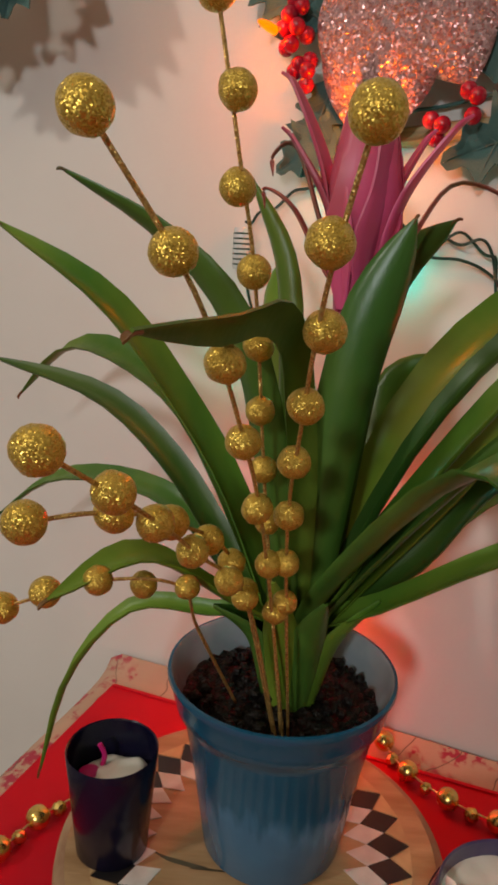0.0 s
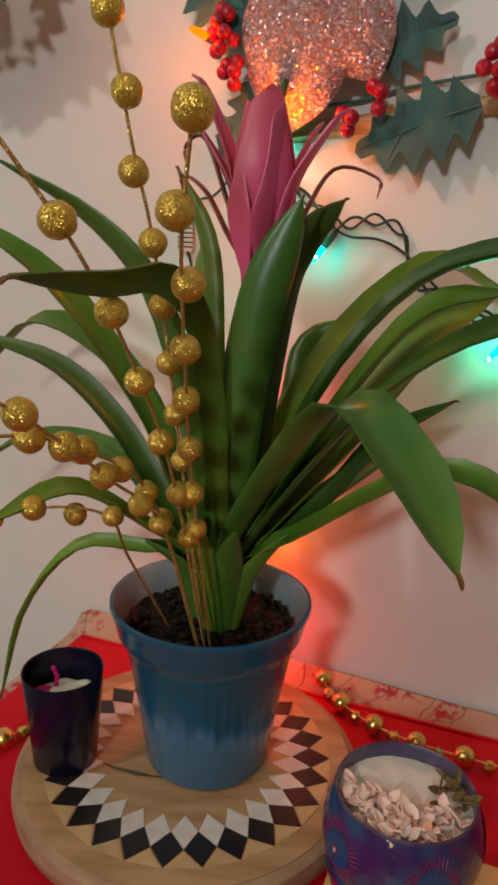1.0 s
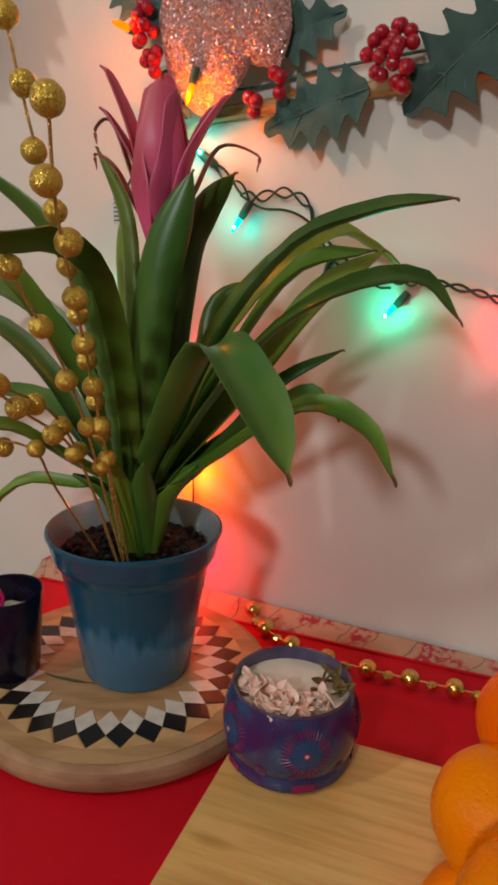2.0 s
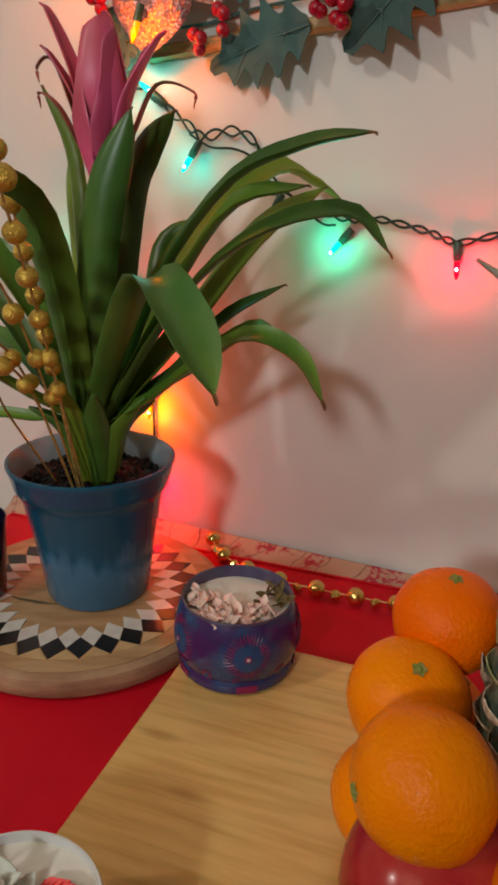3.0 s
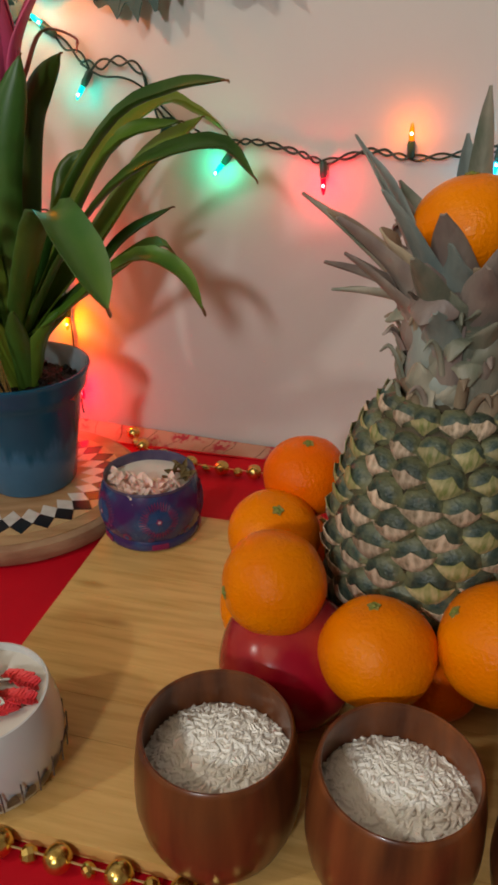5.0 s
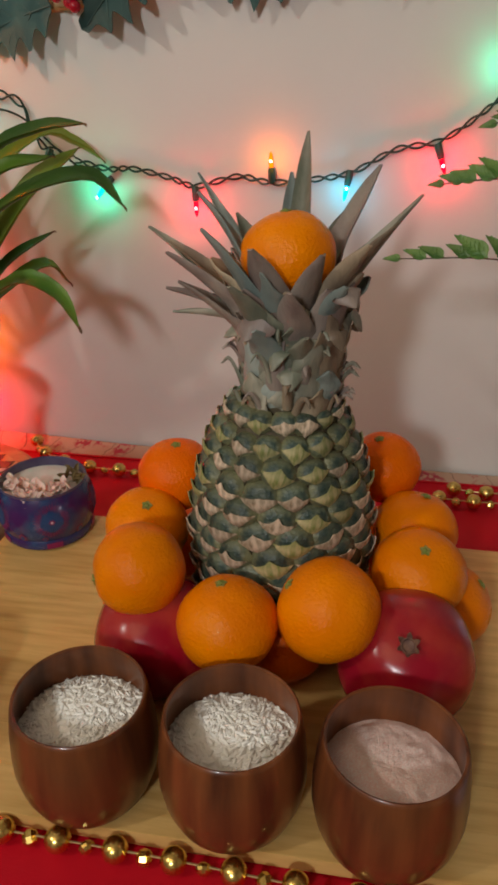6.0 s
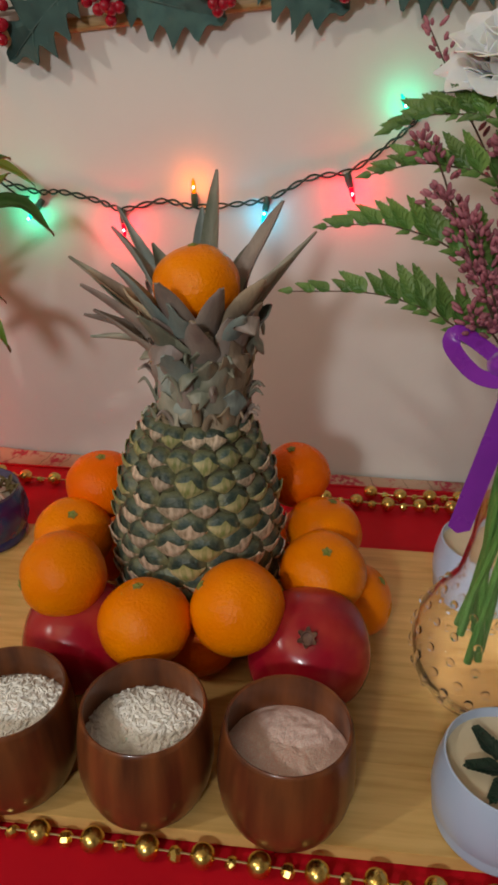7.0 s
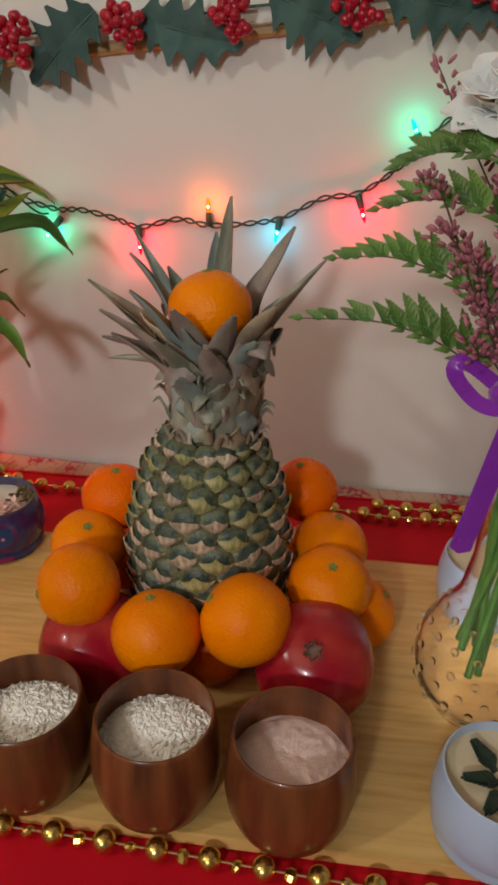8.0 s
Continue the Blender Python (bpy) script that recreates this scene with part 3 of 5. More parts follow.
def flower_pot():
    t = thing("flower_pot", "glossy blue ceramic flower pot with running glaze", "flower pot", POT)
    h = 0.117
    part("body", lathe([(0, 0.001), (0.041, 0.0), (0.0425, 0.002), (0.0495, 0.050), (0.0565, 0.088), (0.0595, 0.0955), (0.0620, 0.0985), (0.0632, 0.104), (0.0655, 0.1135),
                        (0.0672, h), (0.0668, h + 0.0022), (0.0650, h + 0.0025)], 72), GLAZE, t)
    part("inside", lathe([(0.0650, h + 0.0025), (0.0635, h + 0.0005), (0.0605, 0.106), (0.0560, 0.094), (0.0530, 0.085)], 72), GLAZE_PALE, t, "pale grey-blue glazed inner rim")

    def soil(i, j):
        r, a = 0.0580 * i / 26, 2 * math.pi * j / 80
        x, y = r * math.cos(a), r * math.sin(a)
        return (x, y, 0.0985 + 0.006 * (1 - i / 26) + 0.005 * noise.noise(Vector((x * 130, y * 130, 2))) + 0.003 * noise.noise(Vector((x * 400, y * 400, 5))))

    part("soil", grid(27, 80, soil, True), SOIL, t, "dark lumpy potting soil", angle=25)
    clods = []
    for k in range(90):
        r, a = 0.054 * math.sqrt(random.random()), random.uniform(0, 6.28)
        s = random.uniform(0.0015, 0.0042)
        clods.append(moved(ball(s, 7, 5, 0.8, 0, 0.5, k * 3.1), Matrix.Translation((r * math.cos(a), r * math.sin(a), 0.1025 + 0.006 * (1 - r / 0.056)))))
    tagged(part("loose_soil", merge(clods), SOIL, t, angle=20), kind="stuff")


flower_pot()


def bromeliad():
    t = thing("bromeliad", "bromeliad with long green strap leaves and a magenta flower", "plant", (0, 0, 0))

    def leaf(pts, width, mat=LEAF, name="leaf", label="", **k):
        if name == "leaf":
            width *= 0.88
            d = Vector((pts[1][0] + 0.073, pts[1][1] + 0.150, 0)).normalized()
            foot = Vector((-0.073, -0.150, 0.122))
            pts = [foot + d * 0.005, foot + d * 0.013 + Vector((0, 0, 0.050))] + list(pts[1:])
            k.setdefault("base", 0.78)
            k.setdefault("grow", 0.5)
            k.setdefault("fold", 0.42)
            if "facing" not in k and "across" not in k:
                k["across"] = (d.y, -d.x, -0.55 * d.x)
        ob = part(name, blade(pts, width, **k), mat, t, label, angle=60)
        if name == "leaf" and len(pts) > 4:
            a, b = Vector(pts[-2]), Vector(pts[-1])
            d = (b - a).normalized()
            part("dry_tip", blade([b - d * 0.003, b + d * 0.002 - Vector((0, 0, 0.0006)), b + d * 0.005 - Vector((0, 0, 0.0024))], 0.0026, 0.5, 0.0008, 8, base=0.9, cols=5), LEAF_DRY, ob, "dried brown tip")

    # leaves on the window side of the plant
    leaf([(-0.062, -0.158, 0.135), (-0.045, -0.175, 0.215), (0.016, -0.227, 0.297), (0.052, -0.256, 0.284), (0.082, -0.278, 0.248)], 0.036, LEAF_DARK, twist=0.3, blunt=0.18, base=0.38, grow=0.8)
    leaf([(-0.060, -0.150, 0.135), (-0.020, -0.155, 0.200), (0.055, -0.170, 0.255), (0.098, -0.182, 0.251), (0.120, -0.194, 0.226)], 0.019)
    leaf([(-0.058, -0.140, 0.135), (-0.015, -0.095, 0.210), (0.028, -0.050, 0.240), (0.044, -0.026, 0.216)], 0.020)
    leaf([(-0.055, -0.150, 0.150), (-0.015, -0.142, 0.285), (0.035, -0.135, 0.352), (0.090, -0.155, 0.374), (0.137, -0.182, 0.381)], 0.019, LEAF_DARK, fold=0.7, base=1.0)
    leaf([(-0.055, -0.140, 0.150), (-0.025, -0.095, 0.295), (0.030, -0.040, 0.360), (0.062, -0.020, 0.353), (0.086, -0.010, 0.338)], 0.034, LEAF_LIGHT)
    leaf([(-0.050, -0.145, 0.150), (-0.015, -0.150, 0.255), (0.040, -0.150, 0.335), (0.085, -0.130, 0.352)], 0.030, LEAF)
    leaf([(-0.050, -0.140, 0.150), (0.000, -0.110, 0.255), (0.040, -0.080, 0.315), (0.076, -0.045, 0.350)], 0.038, LEAF_LIGHT, blunt=0.3)
    leaf([(-0.050, -0.150, 0.145), (0.010, -0.165, 0.275), (0.062, -0.150, 0.322), (0.112, -0.118, 0.336), (0.141, -0.117, 0.312)], 0.022, LEAF_DARK)
    leaf([(-0.052, -0.152, 0.140), (-0.010, -0.130, 0.215), (0.020, -0.105, 0.255), (0.058, -0.085, 0.280)], 0.020, LEAF_DARK)
    # upright leaves round the flower
    leaf([(-0.066, -0.158, 0.140), (-0.058, -0.168, 0.250), (-0.046, -0.167, 0.335), (-0.027, -0.158, 0.396)], 0.032, LEAF_DARK, facing=(-0.3, 1, 0.1), fold=0.35, base=0.7, blunt=0.22)
    leaf([(-0.060, -0.140, 0.160), (-0.052, -0.122, 0.330), (-0.040, -0.114, 0.372), (-0.012, -0.124, 0.398)], 0.026, LEAF_DARK, facing=(-0.2, 1, 0.2))
    leaf([(-0.080, -0.130, 0.160), (-0.108, -0.105, 0.300), (-0.113, -0.098, 0.350), (-0.108, -0.098, 0.377)], 0.024, LEAF_LIGHT, facing=(0.2, 1, 0.2))
    leaf([(-0.074, -0.135, 0.160), (-0.094, -0.122, 0.300), (-0.104, -0.112, 0.370), (-0.127, -0.108, 0.417)], 0.018, LEAF, facing=(0.2, 1, 0.2), fold=0.5)
    leaf([(-0.050, -0.130, 0.160), (-0.044, -0.100, 0.260), (-0.040, -0.080, 0.305), (-0.015, -0.070, 0.325)], 0.026, LEAF, facing=(-0.3, 1, 0.2))
    # leaves that lean to the room and to the far side
    leaf([(-0.068, -0.160, 0.140), (-0.066, -0.178, 0.260), (-0.066, -0.205, 0.330), (-0.060, -0.255, 0.354), (-0.061, -0.300, 0.353), (-0.063, -0.356, 0.356)], 0.018, LEAF, twist=0.0, fold=0.25, across=(0.50, 0.1, 0.8))
    leaf([(-0.080, -0.155, 0.140), (-0.086, -0.178, 0.270), (-0.100, -0.195, 0.340), (-0.133, -0.205, 0.380), (-0.171, -0.226, 0.408)], 0.031, LEAF_DARK)
    leaf([(-0.088, -0.150, 0.140), (-0.118, -0.145, 0.245), (-0.150, -0.155, 0.300), (-0.180, -0.180, 0.350), (-0.230, -0.200, 0.386)], 0.024, LEAF)
    leaf([(-0.084, -0.148, 0.140), (-0.104, -0.140, 0.215), (-0.140, -0.135, 0.275), (-0.165, -0.150, 0.320)], 0.020, LEAF_DARK)
    leaf([(-0.088, -0.150, 0.140), (-0.120, -0.140, 0.205), (-0.163, -0.130, 0.251), (-0.213, -0.130, 0.287), (-0.285, -0.140, 0.305)], 0.021, LEAF_DARK)
    leaf([(-0.088, -0.140, 0.145), (-0.150, -0.112, 0.265), (-0.200, -0.100, 0.301), (-0.262, -0.085, 0.309), (-0.312, -0.080, 0.270)], 0.024, LEAF)
    leaf([(-0.090, -0.148, 0.135), (-0.118, -0.138, 0.195), (-0.158, -0.128, 0.224), (-0.216, -0.110, 0.227), (-0.273, -0.100, 0.214), (-0.322, -0.100, 0.178)], 0.020, LEAF_DARK)
    leaf([(-0.084, -0.165, 0.140), (-0.100, -0.195, 0.205), (-0.128, -0.232, 0.236), (-0.149, -0.275, 0.228)], 0.022, LEAF_LIGHT, "leaf", "green leaf with a yellowed, scorched tip")
    leaf([(-0.092, -0.150, 0.130), (-0.125, -0.155, 0.172), (-0.165, -0.170, 0.172), (-0.197, -0.188, 0.130), (-0.214, -0.198, 0.064)], 0.013, LEAF, fold=0.6)
    # short sheaths at the foot
    for k in range(8):
        a = 2.4 * k + 0.5
        d = Vector((math.cos(a), math.sin(a), 0))
        c = Vector((-0.073, -0.150, 0.112))
        leaf([c + d * 0.012, c + d * 0.019 + Vector((0, 0, 0.030)), c + d * 0.028 + Vector((0, 0, 0.058)), c + d * 0.048 + Vector((0, 0, 0.078 + 0.010 * (k % 4)))], 0.030, (LEAF_DARK, LEAF, LEAF_DARK, LEAF_LIGHT)[k % 4],
             "sheath", facing=-d, fold=0.7, base=0.9, blunt=0.7, across=(d.y, -d.x, 0))
    # flower spike
    c = Vector((-0.056, -0.145, 0.352))
    part("spike", tube([c - Vector((0.010, 0.004, 0.17)), c - Vector((0.001, 0, 0.03)), c + Vector((0, 0, 0.05))], 0.0085, 10, 12, 0.8), BRACT, t)

    def bract(tip, width, belly, mat=BRACT, low=0.0, foot=0.007):
        """A broad boat-shaped bract that hugs the cup and then leaves it for its own tip."""
        tip = Vector(tip)
        d = tip - c
        rise = d.z
        d.z = 0
        d = d.normalized()
        up = Vector((0, 0, 1))
        pts = [c + d * foot + up * low, c + d * (belly * 0.62) + up * (low + rise * 0.26), c + d * belly + up * (low + (rise - low) * 0.60), tip.lerp(c + d * belly + up * rise, 0.30) - up * 0.008, tip]
        part("bract", blade(pts, width, facing=-d + Vector((0, 0, 0.1)), fold=0.34, blunt=0.72, base=0.45, grow=0.35, n=20, cols=9, ripple=0.05, point=1.1), mat, t, angle=60)

    bract((-0.054, -0.140, 0.458), 0.044, 0.013)
    bract((-0.052, -0.152, 0.452), 0.042, 0.015)
    bract((-0.064, -0.148, 0.448), 0.038, 0.015)
    bract((-0.044, -0.147, 0.446), 0.038, 0.015)
    bract((-0.050, -0.134, 0.444), 0.036, 0.013)
    bract((-0.102, -0.141, 0.465), 0.019, 0.021)
    bract((-0.008, -0.142, 0.444), 0.019, 0.022, foot=0.009)
    bract((-0.097, -0.151, 0.438), 0.018, 0.017, BRACT, -0.006, 0.008)
    bract((-0.026, -0.128, 0.440), 0.018, 0.016, BRACT, 0.0, 0.008)
    # thin dried bracts that curl away below the cup
    for tip, mid in (((0.010, -0.140, 0.408), (-0.014, -0.144, 0.412)), ((-0.101, -0.150, 0.425), (-0.090, -0.148, 0.428)), ((-0.108, -0.140, 0.410), (-0.092, -0.142, 0.400))):
        mid, tip = Vector(mid), Vector(tip)
        part("dry_bract", blade([c - Vector((0, 0, 0.004)), c.lerp(mid, 0.55) + Vector((0, 0, -0.004)), mid, tip, tip + Vector((0.0, 0, -0.010))], 0.0062, 0.5, 0.0006, 20, blunt=0.9, base=1.0, cols=5), BRACT_DRY, t, "thin curled red and brown bract")



bromeliad()


def bead_sprig(points, count, first, seed, start=0.0):
    """A glittered wire with foam beads threaded on it."""
    t = thing("bead_sprig", "gold glitter bead spray on a wire stem, stuck in the pot", "decoration", points[0], "glitter bead sprays in the flower pot")
    o = Vector(points[0])
    c = spline([Vector(p) - o for p in points], 60)
    part("wire", tube([c[0], c[15], c[30], c[45], c[60]], 0.0009, 6, 40), GOLD_STEM, t)
    lengths = [0.0]
    for a, b in zip(c, c[1:]):
        lengths.append(lengths[-1] + (b - a).length)
    me = [to_mesh("bead", ball(0.0076, 20, 12, 0.95, 0, 0.06, seed + k), GOLD_GLITTER, 60) for k in range(2)]
    for k in range(count):
        s = lengths[-1] * (first + (1 - first) * (k / (count - 1)) ** 1.12)
        i = max(j for j in range(61) if lengths[j] <= s + 1e-9)
        i = min(i, 59)
        f = (s - lengths[i]) / max(1e-6, lengths[i + 1] - lengths[i])
        size = 0.82 + 0.20 * k / (count - 1)
        part("bead", me[k % 2], None, t, m=Matrix.Translation(c[i].lerp(c[i + 1], min(1, f))) @ pose(0, 0, 0, 37 * k, 50 * k, 20 * k) @ Matrix.Diagonal((size, size, size, 1)))


bead_sprig([(-0.066, -0.184, 0.122), (-0.075, -0.195, 0.225), (-0.079, -0.210, 0.300), (-0.078, -0.230, 0.364), (-0.083, -0.241, 0.397), (-0.080, -0.250, 0.426), (-0.091, -0.250, 0.466)], 9, 0.30, 1.0)
bead_sprig([(-0.064, -0.186, 0.122), (-0.066, -0.215, 0.220), (-0.067, -0.249, 0.282), (-0.066, -0.273, 0.317), (-0.065, -0.298, 0.348), (-0.074, -0.321, 0.381), (-0.086, -0.341, 0.410)], 7, 0.28, 2.0)
bead_sprig([(-0.062, -0.184, 0.122), (-0.062, -0.210, 0.215), (-0.054, -0.240, 0.284), (-0.045, -0.263, 0.318), (-0.033, -0.286, 0.355), (-0.028, -0.308, 0.380), (-0.015, -0.322, 0.411)], 8, 0.30, 3.0)
bead_sprig([(-0.068, -0.186, 0.122), (-0.076, -0.212, 0.205), (-0.078, -0.254, 0.247), (-0.088, -0.277, 0.268), (-0.087, -0.316, 0.296), (-0.094, -0.353, 0.321)], 6, 0.40, 4.0)
bead_sprig([(-0.070, -0.184, 0.122), (-0.080, -0.215, 0.220), (-0.086, -0.255, 0.262), (-0.094, -0.289, 0.280), (-0.104, -0.313, 0.288), (-0.117, -0.330, 0.288)], 6, 0.42, 5.0)
bead_sprig([(-0.098, -0.167, 0.122), (-0.112, -0.195, 0.175), (-0.100, -0.222, 0.218), (-0.122, -0.232, 0.222), (-0.142, -0.259, 0.231), (-0.184, -0.262, 0.210)], 5, 0.55, 6.0)


def votive():
    t = thing("votive_candle", "black-navy glass votive holder with a lump of white wax", "candle", (-0.164, -0.196, RB))
    t.scale = (0.94, 0.94, 0.90)
    h = 0.076
    part("glass", lathe([(0, 0.001), (0.0215, 0), (0.0228, 0.0015), (0.0262, 0.045), (0.0288, h), (0.0283, h + 0.0009), (0.0274, h), (0.0250, 0.045), (0.0235, 0.032), (0, 0.031)], 56), NAVY_GLASS, t)

    def lump(i, j):
        r, a = 0.0228 * i / 12, 2 * math.pi * j / 40
        x, y = r * math.cos(a), r * math.sin(a)
        return (x, y, 0.058 + 0.009 * max(0, x / 0.022) + 0.003 * noise.noise(Vector((x * 90, y * 90, 1))) - 0.010 * (i / 12) ** 6)

    part("wax", grid(13, 40, lump, True), WAX, t, "uneven white wax")
    part("wick", tube([(-0.010, 0.004, 0.055), (-0.008, 0.004, 0.065), (-0.011, 0.003, 0.073)], 0.0017, 7, 10), MAGENTA, t, "magenta wick")
    part("puddle", moved(ball(0.007, 14, 8, 0.35), Matrix.Translation((-0.013, -0.006, 0.0575))), MAGENTA, t, "magenta wax puddle")


votive()

# ---- candles in tins and bowls ----


def disc_surface(radius, z, bump, seed, n=14, seg=48):
    return grid(n + 1, seg, lambda i, j: (radius * i / n * math.cos(2 * math.pi * j / seg), radius * i / n * math.sin(2 * math.pi * j / seg),
                                          z + bump * noise.noise(Vector((90 * radius * i / n * math.cos(2 * math.pi * j / seg), 90 * radius * i / n * math.sin(2 * math.pi * j / seg), seed)))), True)


def petal(length, width, curl=0.3, thick=0.0006):
    return blade([(0, 0, 0), (length * 0.5, 0, length * curl * 0.5), (length, 0, length * curl)], width, 0.35, thick, 6, blunt=0.6, base=0.5, cols=5)


def printed_tin():
    t = thing("candle_tin", "violet candle tin with rosette print and petals on its wax", "candle", (0.0645, -0.190, BOARD_TOP + 0.0004))
    t.scale = (0.96, 0.96, 1.0)
    prof = [(0, 0.001), (0.0400, 0), (0.0440, 0.0015), (0.0450, 0.0050), (0.0440, 0.0085), (0.0432, 0.0100), (0.0455, 0.0140), (0.0480, 0.0240), (0.0482, 0.0320), (0.0465, 0.0430), (0.0430, 0.0520), (0.0418, 0.0545)]
    part("body", lathe(prof, 72), TIN_PRINT, t)
    part("rim", lathe([(0.0418, 0.0540), (0.0424, 0.0556), (0.0418, 0.0570), (0.0408, 0.0560), (0.0405, 0.0520), (0.0402, 0.0440)], 72), TIN_RIM, t, "rolled dark violet rim")
    part("wax", disc_surface(0.0403, 0.0475, 0.001, 3), WAX, t, "creamy white wax")

    def radius_at(z):
        for (r0, z0), (r1, z1) in zip(prof[1:], prof[2:]):
            if z0 <= z <= z1:
                return r0 + (r1 - r0) * (z - z0) / max(1e-6, z1 - z0)
        return 0.044

    def wrapped(pts, a0, zc, lift):
        """A flat motif laid on the tin's curved side."""
        bm = bmesh.new()
        vs = []
        for u, v in pts:
            r = radius_at(zc + v) + lift
            a = a0 + u / 0.047
            vs.append(bm.verts.new((r * math.cos(a), r * math.sin(a), zc + v)))
        mid = bm.verts.new(tuple(sum(v.co[k] for v in vs) / len(vs) for k in range(2)) + (zc,))
        rr = radius_at(zc) + lift + 0.0002
        mid.co.x, mid.co.y = rr * math.cos(a0), rr * math.sin(a0)
        for a, b in zip(vs, vs[1:] + vs[:1]):
            bm.faces.new((mid, a, b))
        return bm

    def star(n, r0, r1):
        return [((r1 if k % 2 else r0) * math.cos(math.pi * k / n), (r1 if k % 2 else r0) * math.sin(math.pi * k / n)) for k in range(2 * n)]

    for k in range(5):
        a = radians(-60 + 72 * k)
        part("rosette", wrapped(star(36, 0.0182, 0.0118), a, 0.033, 0.0004), PRINT_PINK, t, "pink rosette print")
        part("rosette_middle", wrapped(star(30, 0.0126, 0.0092), a, 0.033, 0.0007), PRINT_BLUE, t, "blue rosette middle")
        part("rosette_star", wrapped(star(6, 0.0034, 0.0019), a, 0.033, 0.0010), PRINT_PINK, t)
        part("rosette_dot", wrapped(star(8, 0.0013, 0.0012), a, 0.033, 0.0013), PRINT_WHITE, t)
        for da, z, r in ((0.60, 0.0150, 0.0052), (-0.18, 0.0135, 0.0034)):
            part("small_rosette", wrapped(star(20, r, r * 0.62), a + da, z, 0.0004), PRINT_PINK, t)
            part("rosette_middle", wrapped(star(12, r * 0.5, r * 0.4), a + da, z, 0.0007), PRINT_BLUE, t)
        part("band_print", wrapped([(-0.008, -0.003), (0.008, -0.003), (0.008, 0.003), (-0.008, 0.003)], a, 0.0050, 0.0011), PRINT_PINK, t)
    me = [to_mesh("petal", petal(0.0088, 0.0062, c, 0.0010), PINK_PETAL) for c in (0.1, 0.35, 0.7)]
    for k in range(110):
        r, a = 0.036 * math.sqrt(random.uniform(0.15, 1)), random.uniform(-3.0, -0.2)
        part("petal", me[k % 3], None, t, m=pose(r * math.cos(a), r * math.sin(a), 0.0480 + random.uniform(0, 0.005), random.uniform(-35, 35), random.uniform(-30, 15), random.uniform(0, 360)))
    herb = to_mesh("herb", petal(0.010, 0.005, 0.8), DRY_HERB)
    for k in range(16):
        part("dried_herb", herb, None, t, m=pose(0.026 + random.uniform(-0.008, 0.008), 0.010 + random.uniform(-0.010, 0.010), 0.0485 + random.uniform(0, 0.005), random.uniform(-60, 60), random.uniform(-40, 20), random.uniform(0, 360)))


printed_tin()


def footed_bowl(profile_scale=1.0):
    h = 0.059
    return [(0, 0.001), (0.034, 0), (0.038, 0.0015), (0.0395, 0.005), (0.0425, 0.012), (0.0445, 0.024), (0.0440, 0.040), (0.0405, h - 0.003), (0.0395, h), (0.0384, h), (0.0385, h - 0.004), (0.0395, 0.044)]


def flowered_candle():
    t = thing("flower_candle", "white ceramic candle bowl with red leaves and pale petals", "candle", (0.063, -0.452, BOARD_TOP + 0.0004))
    part("bowl", lathe(footed_bowl(), 72), CERAMIC, t)
    part("wax", disc_surface(0.0392, 0.0530, 0.0006, 5), WAX, t)
    n = 26

    def arch(h, w, z0, lift):
        bm = bmesh.new()
        vs = []
        for k in range(13):
            a = math.pi * k / 12
            vs.append((w * math.cos(a), z0 + h * math.sin(a) ** 0.8))
        ring = [bm.verts.new(((0.0395 + 0.34 * (z - 0.004) if z < 0.019 else 0.0446) + lift, y, z)) for y, z in vs]
        bm.faces.new(ring)
        return bm

    motif = to_mesh("motif", arch(0.012, 0.0038, 0.008, 0.0006), MOTIF)
    line = to_mesh("motif_stem", tube([(0.0446, 0.0052, 0.010), (0.0452, 0.0052, 0.019), (0.0455, 0.0052, 0.026)], 0.0005, 5, 6), MOTIF)
    for k in range(n):
        part("motif", motif, None, t, m=pose(0, 0, 0, 0, 0, 360 * k / n))
        part("motif_stem", line, None, t, m=pose(0, 0, 0, 0, 0, 360 * k / n))

    def frond():
        out = [blade([(0, 0, 0), (0.012, 0, 0.0015), (0.024, 0, 0)], 0.0075, 0.3, 0.0006, 10, cols=5, base=0.5)]
        for k in range(9):
            for s in (-1, 1):
                size = 0.0072 * math.sin(math.pi * (0.22 + 0.068 * k))
                out.append(moved(petal(size, 0.0034, 0.35), pose(0.002 + 0.0022 * k, 0, 0.0006 + 0.0001 * (k % 2), s * 12, 0, s * (46 + 5 * (k % 3)))))
        return merge(out)

    red = to_mesh("red_leaf", frond(), CORAL_LEAF)
    for x, y, a in ((0.004, 0.020, -12), (0.008, 0.002, 8), (0.006, -0.016, 38), (-0.022, -0.020, 100), (-0.016, 0.012, 150)):
        part("red_leaf", red, None, t, m=pose(x, y, 0.0540, 0, 0, a) @ Matrix.Diagonal((1.12, 1.12, 1.3, 1)))
    pale = [to_mesh("pale_petal", petal(0.012, 0.007, c), PALE_PETAL) for c in (0.3, 0.8)]
    for k in range(34):
        r, a = 0.015 * math.sqrt(random.random()), random.uniform(0, 6.28)
        part("pale_petal", pale[k % 2], None, t, m=pose(-0.008 + r * math.cos(a), -0.003 + 1.3 * r * math.sin(a), 0.0545 + random.uniform(0, 0.005), random.uniform(-40, 40), random.uniform(-40, 10), random.uniform(0, 360)))


flowered_candle()


